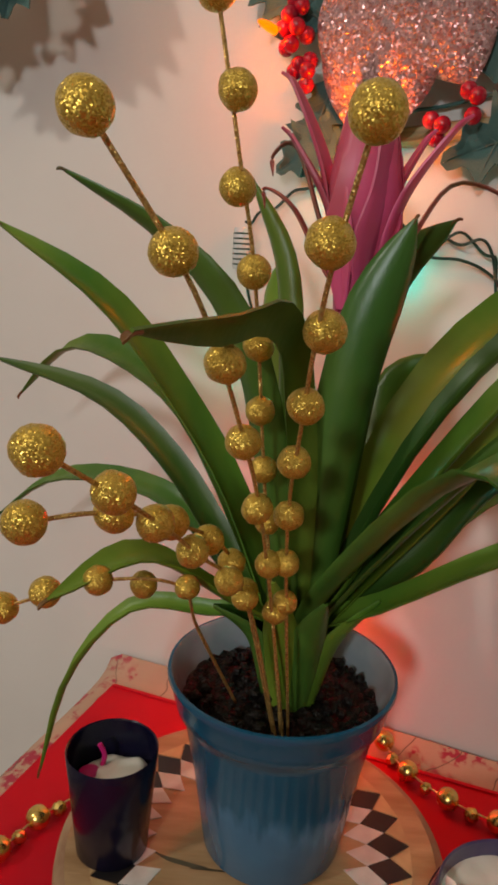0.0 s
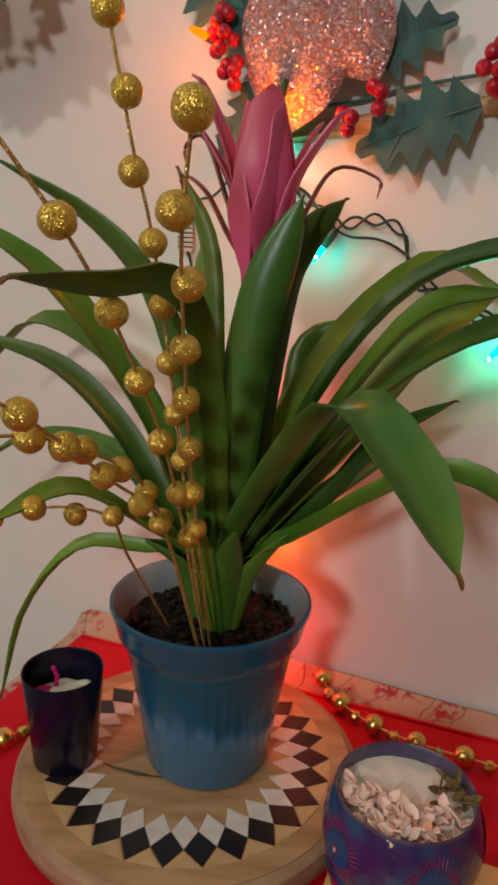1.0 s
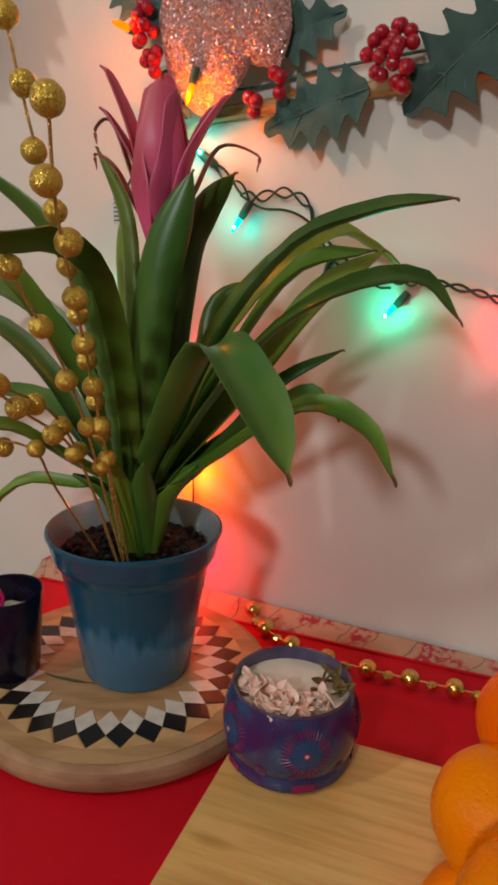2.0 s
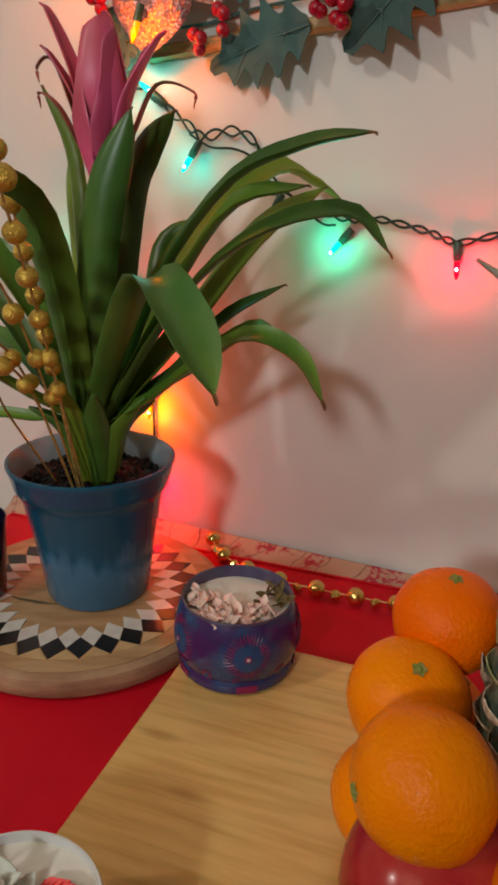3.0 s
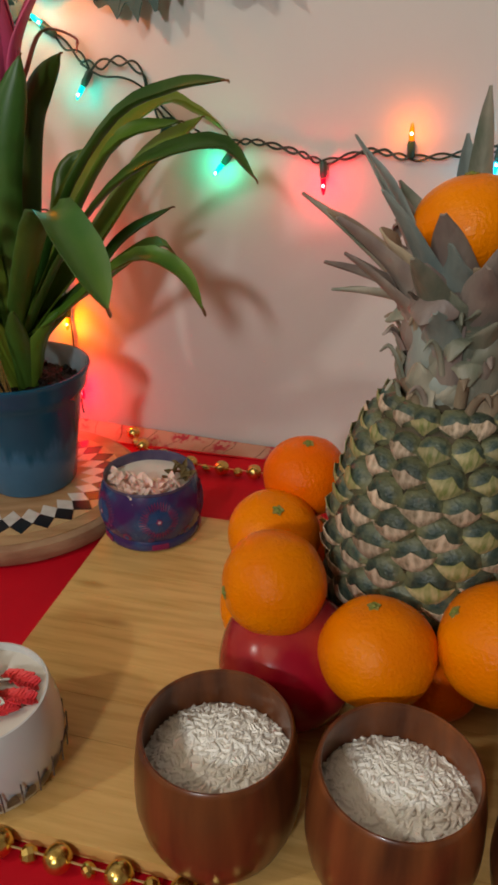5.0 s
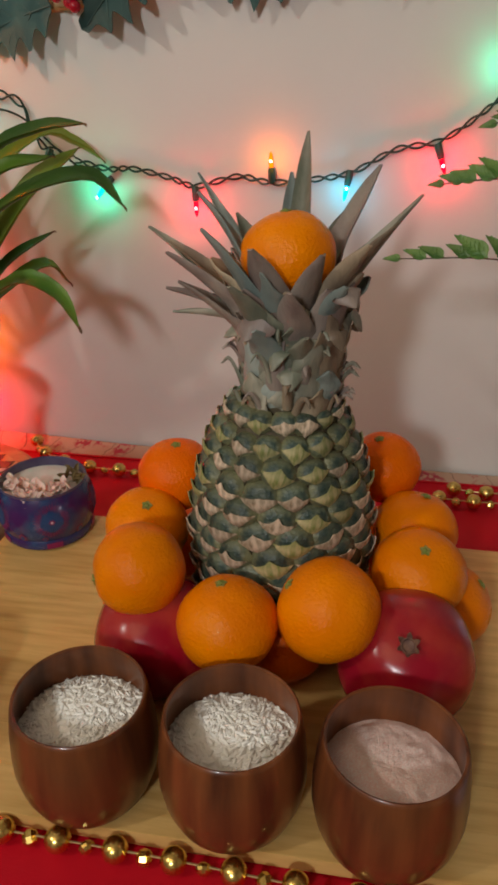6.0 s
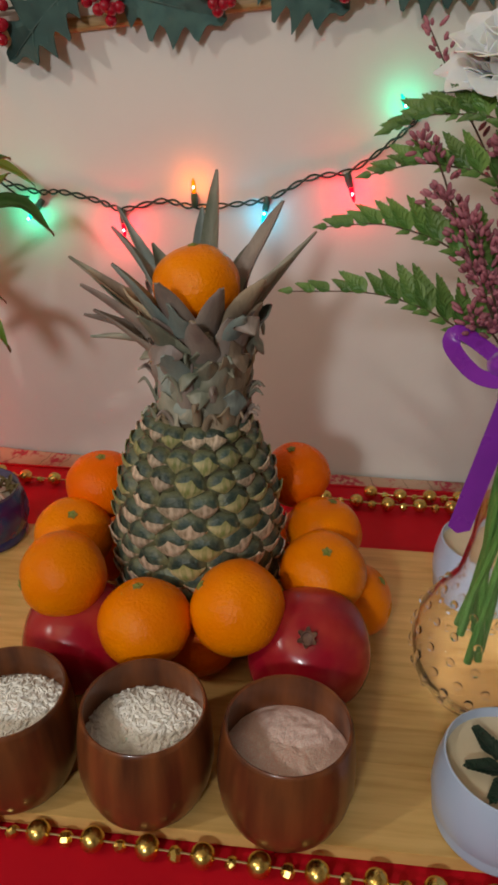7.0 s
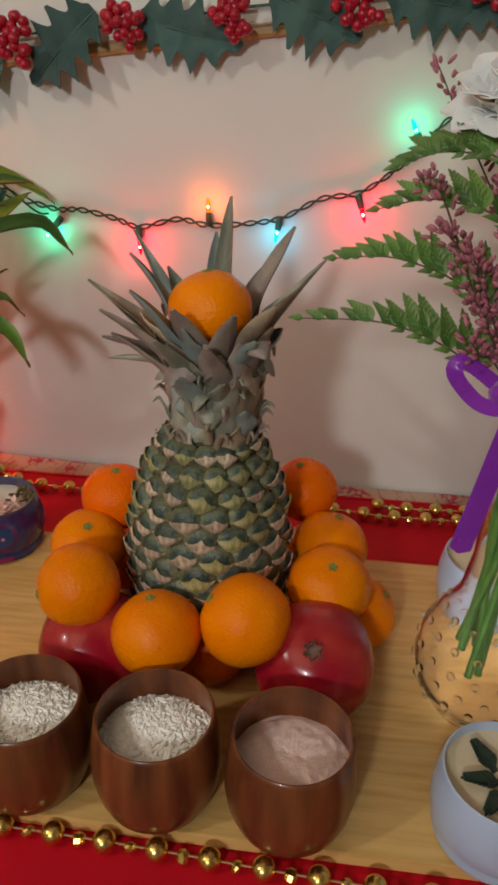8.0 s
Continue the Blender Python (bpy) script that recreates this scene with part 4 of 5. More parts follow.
def enamel_candle(at, leaves):
    t = thing("enamel_candle", "bluish white tin candle with cream wax" + (" and dark pressed leaves" if leaves else ", behind the vase"), "candle", at)
    s = 1.0
    part("tin", lathe([(0, 0.001), (0.035, 0), (0.040, 0.0015), (0.0415, 0.006), (0.0405, 0.0095), (0.0425, 0.014), (0.0445, 0.026), (0.0440, 0.040), (0.0415, 0.054), (0.0405, 0.0575), (0.0395, 0.0580), (0.0390, 0.056), (0.0392, 0.044)], 72), ENAMEL, t)
    part("wax", disc_surface(0.0392, 0.0500, 0.0004, 9), WAX_CREAM, t, "cream wax")
    if leaves:
        def serrated(length):
            out = [blade([(0, 0, 0), (length * 0.5, 0, 0.002), (length, 0, 0)], 0.006, 0.3, 0.0006, 10, cols=5)]
            for k in range(6):
                for s in (-1, 1):
                    out.append(moved(petal(0.0098 - 0.0011 * k, 0.0046, 0.2), pose(0.003 + 0.0036 * k, 0, 0.0006, 0, 0, s * 40)))
            return merge(out)

        me = to_mesh("leaf", serrated(0.026), DARK_LEAF)
        for x, y, a in ((-0.006, 0.004, 118), (0.000, 0.000, 62), (-0.004, -0.004, 182), (0.002, -0.006, 20), (-0.002, -0.010, 230), (0.000, -0.010, 300)):
            part("leaf", me, None, t, m=pose(x, y, 0.0512, random.uniform(-8, 8), -6, a))


enamel_candle((0.526, -0.457, BOARD_TOP + 0.0004), True)
enamel_candle((0.556, -0.222, BOARD_TOP + 0.0004), False)

# ---- wooden cups ----


def cup(at, filling, turn):
    label = "turned dark reddish wooden cup filled with " + filling
    t = thing("wooden_cup", label, "cup", at, "wooden cups in a row", turn)
    h = 0.0775
    part("body", lathe([(0, 0.001), (0.0300, 0), (0.0335, 0.0012), (0.0380, 0.008), (0.0418, 0.019), (0.0438, 0.032), (0.0437, 0.043), (0.0424, 0.060), (0.0402, h - 0.0034), (0.0396, h - 0.0010), (0.0386, h), (0.0374, h - 0.0006), (0.0370, h - 0.0022),
                        (0.0388, 0.063), (0.0406, 0.048), (0.0402, 0.036), (0.0380, 0.028), (0, 0.027)], 64), CUP_WOOD, t)
    if filling == "pink salt":
        def mound(i, j):
            r, a = 0.0404 * i / 26, 2 * math.pi * j / 90
            x, y = r * math.cos(a), r * math.sin(a)
            return (x, y, 0.0475 + 0.007 * (1 - (i / 26) ** 2) + 0.0012 * noise.noise(Vector((x * 160, y * 160, 3))) + 0.0007 * noise.noise(Vector((x * 700, y * 700, 8))))
        part("salt", grid(27, 90, mound, True), SALT, t, "coarse pink salt", angle=30)
        return
    bm = bmesh.new()
    for k in range(1500):
        r, a = 0.0394 * math.sqrt(random.random()), random.uniform(0, 6.28)
        top = 0.0500 + 0.0085 * (1 - (r / 0.0394) ** 2) - (0.0 if k > 600 else 0.0008)
        m = pose(r * math.cos(a), r * math.sin(a), top + random.uniform(-0.0004, 0.0009), 0, random.gauss(0, 7), random.uniform(0, 360))
        l, w = random.uniform(0.0030, 0.0038), 0.00105
        tips = [bm.verts.new(m @ Vector((s * l, 0, 0))) for s in (-1, 1)]
        mids = [[bm.verts.new(m @ Vector((s * l * 0.55, w * math.cos(b), w * math.sin(b)))) for b in (0, 1.57, 3.14, 4.71)] for s in (-1, 1)]
        for q in range(4):
            n = (q + 1) % 4
            bm.faces.new((mids[0][q], mids[0][n], mids[1][n], mids[1][q]))
            bm.faces.new((tips[0], mids[0][n], mids[0][q]))
            bm.faces.new((tips[1], mids[1][q], mids[1][n]))
    tagged(part("rice", bm, RICE, t, "loose long grain white rice", angle=80), kind="stuff")
    part("rice_bed", grid(9, 48, lambda i, j: (0.0398 * i / 8 * math.cos(2 * math.pi * j / 48), 0.0398 * i / 8 * math.sin(2 * math.pi * j / 48), 0.0502 + 0.0085 * (1 - (i / 8) ** 2)), True), RICE, t)


cup((0.2065, -0.457, BOARD_TOP + 0.0004), "white rice", 40)
cup((0.2975, -0.458, BOARD_TOP + 0.0004), "white rice", 160)
cup((0.3885, -0.462, BOARD_TOP + 0.0004), "pink salt", 250)

# ---- fruit ----


def orange(at, r, stem=None, mat=ORANGE_PEEL, seed=0.0, squash=0.93, on="resting on the fruit heap"):
    t = thing("orange", "fresh orange with a finely dimpled peel, " + on, "orange", at, "oranges round the pineapple")
    up = Vector(stem if stem else (random.uniform(-1, 1), random.uniform(0, 1), random.uniform(-0.2, 1))).normalized()
    m = aim((0, 0, 0), up, 40 * seed)
    part("peel", ball(r, 40, 26, squash, 0.045, 0.035, seed * 7.3), mat, t, m=m, angle=80)
    button = []
    for k in range(5):
        button.append(moved(petal(0.0042, 0.0034, 0.1, 0.0008), pose(0, 0, 0.0004, 0, 0, 72 * k)))
    button.append(moved(ball(0.0016, 8, 6, 0.8), Matrix.Translation((0, 0, 0.0008))))
    part("stem_button", merge(button), STEM_GREEN, t, "small green stem button", m=m @ Matrix.Translation((0, 0, r * squash * 0.957)))


def pomegranate(at, r, crown, seed):
    t = thing("pomegranate", "glossy dark red pomegranate with a dry crown", "pomegranate", at, "pomegranates under the oranges")
    m = aim((0, 0, 0), crown, 30)
    part("skin", ball(r, 44, 28, 0.92, 0.03, 0.05, seed), POM, t, m=m, angle=80)
    pieces = [lathe([(0.0075, -0.002), (0.0062, 0.003), (0.0070, 0.006), (0.0060, 0.006), (0.0052, 0.003), (0, 0.002)], 20)]
    for k in range(6):
        pieces.append(moved(petal(0.006, 0.005, 0.6, 0.0009), pose(0.0055 * math.cos(k * 1.047), 0.0055 * math.sin(k * 1.047), 0.0045, 0, -15, 60 * k)))
    part("crown", merge(pieces), POM_CROWN, t, "dry brown crown", m=m @ Matrix.Translation((0, 0, r * 0.885)) @ Matrix.Diagonal((0.72, 0.72, 0.8, 1)))


LOW = BOARD_TOP + 0.0004
pomegranate((0.226, -0.366, LOW + 0.0415), 0.0440, (-0.4, 0.5, -0.6), 1.0)
pomegranate((0.400, -0.362, LOW + 0.0440), 0.0470, (-0.05, -0.62, 0.78), 5.0)
orange((0.312, -0.345, LOW + 0.031), 0.0325, None, ORANGE_DEEP, 1.0, on="low in the heap")
orange((0.438, -0.285, LOW + 0.031), 0.0325, None, ORANGE_PEEL, 2.0, on="low in the heap")
orange((0.197, -0.310, LOW + 0.031), 0.0325, None, ORANGE_PEEL, 3.0, on="low in the heap")
orange((0.212, -0.238, LOW + 0.032), 0.0330, None, ORANGE_PEEL, 4.0, on="low in the heap")
orange((0.392, -0.212, LOW + 0.032), 0.0330, None, ORANGE_PEEL, 5.0, on="low in the heap")
orange((0.213, -0.246, 0.1215), 0.0315, (0.05, -0.1, 1), ORANGE_DEEP, 6.0)
orange((0.199, -0.290, 0.0965), 0.0330, (0.15, -0.35, 0.9), ORANGE_PEEL, 7.0)
orange((0.214, -0.358, 0.1090), 0.0330, (-0.86, -0.50, 0.0), ORANGE_PEEL, 8.0, 0.98)
orange((0.280, -0.379, 0.0880), 0.0342, (-0.15, 0.10, 1), ORANGE_PEEL, 9.0)
orange((0.346, -0.368, 0.0990), 0.0350, (-0.75, -0.05, 0.55), ORANGE_PEEL, 10.0, 0.97)
orange((0.408, -0.308, 0.0905), 0.0345, (0.05, -0.35, 0.9), ORANGE_PEEL, 11.0, 0.90)
orange((0.408, -0.252, 0.0920), 0.0330, (0.2, 0.15, 0.9), ORANGE_PEEL, 12.0, 0.90)
orange((0.381, -0.205, 0.1195), 0.0310, (-0.2, -0.1, 1), ORANGE_DEEP, 13.0)
orange((0.304, -0.270, 0.3080), 0.0318, (-0.10, 0.05, 1), ORANGE_PEEL, 14.0, 0.92, on="set in the pineapple's crown")


def pineapple():
    base, top = BOARD_TOP + 0.0004, 0.210
    ax, ay = 0.304, -0.282
    t = thing("pineapple", "ripe pineapple with a grey-green crown, standing among oranges", "pineapple", (ax, ay, base))
    h = top - base
    girth = ((0.0, 0.050), (0.10, 0.0590), (0.22, 0.0645), (0.36, 0.0670), (0.50, 0.0665), (0.64, 0.0635), (0.78, 0.0585), (0.90, 0.0500), (1.0, 0.0370))

    def radius(u):
        u = min(1.0, max(0.0, u))
        for (u0, r0), (u1, r1) in zip(girth, girth[1:]):
            if u <= u1:
                return r0 + (r1 - r0) * (u - u0) / (u1 - u0)

    part("rind", lathe([(0, 0)] + [(radius(k / 20) - 0.0045, h * k / 20) for k in range(21)] + [(0, h)], 40), PINE_CORE, t)

    def dome(x, y):
        """Height of an eye's swelling over its six-sided foot."""
        q = min(1.0, math.hypot(x / 0.0158, y / 0.0138))
        return 0.0075 * (1 - q ** 2.2) - 0.0012 * math.exp(-(q / 0.22) ** 2)

    def eye_mesh(seed):
        """A six-sided swelling, dented in its middle, uneven all over."""
        bm = bmesh.new()
        rings = []
        for s in (1.0, 0.86, 0.66, 0.44, 0.20):
            ring = []
            for k in range(12):
                a = math.pi / 6 * k
                six = 1.0 - 0.10 * (0.5 - 0.5 * math.cos(6 * a))
                x, y = 0.0158 * s * six * math.cos(a), 0.0138 * s * six * math.sin(a)
                ring.append(bm.verts.new((x, y, dome(x, y) - (0.002 if s == 1.0 else 0) + 0.0007 * noise.noise(Vector((x * 240, y * 240, seed * 5.0))))))
            rings.append(ring)
        for a, b in zip(rings, rings[1:]):
            for k in range(12):
                bm.faces.new((a[k], a[(k + 1) % 12], b[(k + 1) % 12], b[k]))
        bm.faces.new(rings[-1])
        return bm

    def bract_mesh(seed, reach, spread):
        """The dry flap of an eye: two wings along its lower edges, ribbed, drawn up into a ragged point over its middle."""
        rnd = random.Random(seed)
        bm = bmesh.new()
        rows, n, cols = [], 7, 9
        ragged = [rnd.uniform(0.80, 1.12) for _ in range(cols)]
        for i in range(n + 1):
            u = i / n
            row = []
            for j in range(cols):
                v = 2 * j / (cols - 1) - 1
                x = 0.0146 * spread * v
                low = -0.0134 + 0.0124 * abs(v)
                high = -0.0008 + (reach - 0.010) * (1 - abs(v)) ** 2.4
                y = low + (high - low) * u * ragged[j] ** 0.5
                z = dome(x, y) + 0.0012 + 0.0020 * u * u * (1 - abs(v)) ** 3 + (0.0003 if j % 2 else 0.0)
                row.append(bm.verts.new((x, y, z)))
            rows.append(row)
        for a, b in zip(rows, rows[1:]):
            for k in range(cols - 1):
                bm.faces.new((a[k], a[k + 1], b[k + 1], b[k]))
        bmesh.ops.recalc_face_normals(bm, faces=bm.faces)
        bmesh.ops.solidify(bm, geom=bm.faces[:], thickness=0.0006)
        return bm

    eyes = [to_mesh("eye", eye_mesh(k), PINE_EYE, 60) for k in range(4)]
    shapes = ((1, 0.0150, 1.0), (2, 0.0125, 1.02), (3, 0.0175, 0.94), (4, 0.0135, 1.05), (5, 0.0160, 0.94))
    dry = [to_mesh("bract", bract_mesh(*q), PINE_BRACT, 50) for q in shapes]
    young = [to_mesh("bract", bract_mesh(q[0] + 9, q[1] * 1.1, q[2]), PINE_YOUNG, 50) for q in shapes[:3]]
    steps = [0.0]
    for k in range(200):
        steps.append(steps[-1] + math.hypot(h / 200, radius((k + 1) / 200) - radius(k / 200)))
    rows, n = 13, 15
    for i in range(rows):
        u = min(k for k in range(201) if steps[k] >= steps[-1] * (0.03 + 0.95 * i / (rows - 1))) / 200
        r = radius(u)
        for k in range(n):
            a = 2 * math.pi * (k + 0.5 * (i % 2)) / n + 0.22 * u + random.uniform(-0.03, 0.03)
            d = Vector((math.cos(a), math.sin(a), 0))
            slope = (radius(u + 0.05) - radius(u - 0.05)) / (h * 0.10)
            nrm = Vector((d.x, d.y, -slope)).normalized()
            tang = Vector((-d.y, d.x, 0))
            upv = nrm.cross(tang)
            m = Matrix((tang, upv, nrm)).transposed().to_4x4()
            m.translation = d * (r - 0.0046) + Vector((0, 0, h * u + random.uniform(-0.0012, 0.0012)))
            s = 0.97 * max(0.70, r / 0.0645) * random.uniform(0.93, 1.08)
            m = m @ pose(0, 0, 0, random.uniform(-7, 7), random.uniform(-7, 7), random.uniform(-10, 10)) @ Matrix.Diagonal((s, s * random.uniform(0.92, 1.05), random.uniform(0.85, 1.2), 1))
            e = part("eye", eyes[(i * 3 + k) % 4], None, t, m=m)
            green = random.random() < (0.06 if u < 0.55 else 0.45)
            part("bract", young[k % 3] if green else dry[(2 * i + k) % 5], None, e, m=pose(0, 0, 0, random.uniform(-2, 6), 0, random.uniform(-9, 9)))
    # crown
    c0 = Vector((0.004, 0.002, h - 0.014))
    axis = Vector((0.0, 0.06, 1)).normalized()
    part("crown_core", tube([c0, c0 + axis * 0.05, c0 + axis * 0.093], 0.031, 14, 8, 0.85), PINE_CORE, t)
    leaf_mats = (PINE_LEAF, PINE_LEAF_PURPLE, PINE_LEAF_BLUE, PINE_LEAF, PINE_LEAF_BROWN)
    n = 56
    for k in range(n):
        u = k / (n - 1)
        a = 2.39996 * k + 0.4 + random.uniform(-0.2, 0.2)
        d = Vector((math.cos(a), math.sin(a), 0))
        out = 0.0315 + 0.003 * math.sin(5 * a)
        p0 = c0 + axis * (0.004 + 0.058 * u) + d * (out - 0.003)
        length = (0.026 + 0.026 * u) * random.uniform(0.8, 1.25)
        flare = 0.02 + 0.34 * u * u + random.uniform(-0.05, 0.10)
        p1 = p0 + axis * length * 0.5 + d * (0.004 + length * flare * 0.35)
        p2 = p0 + axis * length * (1.0 - 0.25 * flare) + d * (0.004 + length * flare)
        pts = [p0 - axis * 0.006, p1, p2]
        if random.random() < 0.34:
            pts.append(p2 + d * random.uniform(0.004, 0.008) - axis * random.uniform(-0.001, 0.005))
            pts.append(p2 + d * random.uniform(0.006, 0.011) - axis * random.uniform(0.008, 0.014))
        part("crown_leaf", blade(pts, random.uniform(0.019, 0.034), facing=-d, fold=0.45, n=12, blunt=random.uniform(0.6, 0.95), base=0.95, cols=7, ripple=random.uniform(0.15, 0.40), twist=random.uniform(-0.5, 0.5)),
             leaf_mats[int(random.random() * 5)], t, angle=60)
    # torn strips and curled ends at the neck
    for k in range(34):
        a = 2.39996 * k + 1.1
        d = Vector((math.cos(a), math.sin(a), 0))
        p0 = c0 + axis * random.uniform(0.002, 0.060) + d * 0.034
        w = Vector((-d.y, d.x, 0)) * random.uniform(-0.010, 0.010)
        l = random.uniform(0.010, 0.022)
        part("torn_strip", blade([p0, p0 + axis * l * 0.7 + d * 0.005 + w * 0.3, p0 + axis * l + d * 0.009 + w * 0.7, p0 + axis * l * 0.75 + d * 0.013 + w], random.uniform(0.0025, 0.007), facing=-d, fold=0.6, n=10, blunt=0.9, base=1.0, cols=5, twist=random.uniform(-1, 1)),
             (PINE_LEAF_BROWN, PINE_LEAF, PINE_LEAF_PURPLE)[k % 3], t, angle=60)

    def long_leaf(tip, width, lift=0.02, mat=PINE_LEAF, ripple=0.16, foot=0.064):
        tip = Vector(tip) - Vector((ax, ay, base))
        d = tip - c0
        d.z = 0
        d.normalize()
        q = c0 + axis * foot
        p0 = q + d * 0.027
        p1 = q.lerp(tip, 0.45) + d * 0.004 + Vector((0, 0, lift * 0.5))
        part("crown_leaf", blade([p0, p0.lerp(p1, 0.5) + d * 0.004, p1, q.lerp(tip, 0.75) + Vector((0, 0, lift * 0.3)), tip], width, facing=-d + Vector((0, 0, 0.2)), fold=0.55, n=20, twist=random.uniform(-0.6, 0.6), blunt=0.85, base=0.9, cols=7, ripple=ripple, point=1.6), mat, t, angle=60)

    # behind the orange
    long_leaf((0.308, -0.194, 0.378), 0.022, 0.0)
    long_leaf((0.298, -0.205, 0.352), 0.024, 0.0, PINE_LEAF_BLUE)
    long_leaf((0.360, -0.197, 0.357), 0.027, 0.0, PINE_LEAF_PURPLE)
    long_leaf((0.340, -0.210, 0.330), 0.026, 0.0)
    long_leaf((0.260, -0.215, 0.325), 0.026, 0.0)
    long_leaf((0.229, -0.200, 0.350), 0.018, -0.006, PINE_LEAF_BLUE)
    # the open sides
    long_leaf((0.387, -0.254, 0.346), 0.024, -0.010)
    long_leaf((0.372, -0.285, 0.334), 0.026, -0.006, PINE_LEAF_BROWN)
    long_leaf((0.205, -0.252, 0.321), 0.026, -0.008)
    long_leaf((0.222, -0.262, 0.314), 0.024, -0.004, PINE_LEAF_BROWN)
    long_leaf((0.244, -0.268, 0.347), 0.026, 0.004, PINE_LEAF_BLUE)
    long_leaf((0.232, -0.300, 0.277), 0.018, 0.016, PINE_LEAF, 0.2, 0.052)
    long_leaf((0.226, -0.292, 0.290), 0.018, 0.010, PINE_LEAF_PURPLE, 0.2, 0.056)
    # broad leaves that close the front
    long_leaf((0.236, -0.322, 0.320), 0.034, 0.0, PINE_LEAF_PURPLE, 0.12, 0.050)
    long_leaf((0.258, -0.322, 0.334), 0.038, 0.0, PINE_LEAF_BLUE, 0.10, 0.048)
    long_leaf((0.288, -0.330, 0.325), 0.040, 0.0, PINE_LEAF_PURPLE, 0.10, 0.042)
    long_leaf((0.330, -0.328, 0.323), 0.040, 0.0, PINE_LEAF_PURPLE, 0.10, 0.044)
    long_leaf((0.356, -0.314, 0.326), 0.034, 0.0, PINE_LEAF_BROWN, 0.12, 0.048)
    long_leaf((0.240, -0.312, 0.300), 0.032, 0.004, PINE_LEAF_PURPLE, 0.12, 0.036)
    long_leaf((0.276, -0.334, 0.304), 0.038, 0.0, PINE_LEAF, 0.12, 0.030)
    long_leaf((0.312, -0.336, 0.302), 0.040, 0.0, PINE_LEAF_PURPLE, 0.12, 0.028)
    long_leaf((0.344, -0.318, 0.302), 0.036, 0.0, PINE_LEAF_BLUE, 0.15, 0.034)
    long_leaf((0.290, -0.330, 0.276), 0.036, 0.0, PINE_LEAF_BLUE, 0.20, 0.014)
    long_leaf((0.322, -0.326, 0.272), 0.036, 0.0, PINE_LEAF, 0.20, 0.012)


pineapple()

# ---- gold bead garlands ----


def bead_garland(points, spacing, label, z):
    t = thing("bead_garland", label, "bead garland", (points[0][0], points[0][1], z))
    o = Vector((points[0][0], points[0][1], z))
    c = spline([Vector((x, y, z)) - o for x, y in points], 40 * (len(points) - 1))
    lengths = [0.0]
    for a, b in zip(c, c[1:]):
        lengths.append(lengths[-1] + (b - a).length)
    part("string", tube(c[::10] if len(c) > 40 else c, 0.0006, 5, 60), GOLD_THREAD, t)
    big = to_mesh("bead", ball(0.0080, 24, 14), GOLD, 60)
    small = to_mesh("small_bead", ball(0.0054, 8, 5, 0.95), GOLD, 10)
    oval = to_mesh("oval_bead", ball(0.0050, 10, 6, 0.72), GOLD, 10)
    s, k = 0.0, 0
    while s < lengths[-1]:
        i = min(max(j for j in range(len(c)) if lengths[j] <= s + 1e-9), len(c) - 2)
        p = c[i].lerp(c[i + 1], (s - lengths[i]) / max(1e-6, lengths[i + 1] - lengths[i]))
        me = (big, small, big, oval)[k % 4]
        lift = 0.0 if me is big else -0.0030
        part(me.name.split(".")[0], me, None, t, m=Matrix.Translation(p + Vector((0, 0, lift))) @ pose(0, 0, 0, 31 * k, 57 * k, 13 * k))
        s += spacing
        k += 1


bead_garland([(0.020, -0.494), (0.125, -0.494), (0.241, -0.4955), (0.312, -0.498), (0.400, -0.502), (0.520, -0.506), (0.700, -0.51)], 0.0178, "gold plastic bead garland on the red cloth before the bamboo board", 0.0118)
bead_garland([(-0.030, -0.010), (-0.016, -0.030), (0.013, -0.050), (0.050, -0.062), (0.108, -0.065), (0.200, -0.063), (0.300, -0.060), (0.420, -0.066), (0.474, -0.072), (0.560, -0.070), (0.700, -0.07)], 0.0178, "gold plastic bead garland on the red cloth along the wall", 0.0118)
bead_garland([(0.466, -0.048), (0.497, -0.052), (0.560, -0.048), (0.700, -0.045)], 0.0170, "second strand of gold beads on the red cloth by the wall", 0.0118)
bead_garland([(-0.214, -0.155), (-0.227, -0.185), (-0.232, -0.213), (-0.246, -0.245), (-0.258, -0.300), (-0.255, -0.380)], 0.0160, "gold plastic bead garland on the red cloth beside the round board", 0.0118)

# ---- string of lights on the wall ----


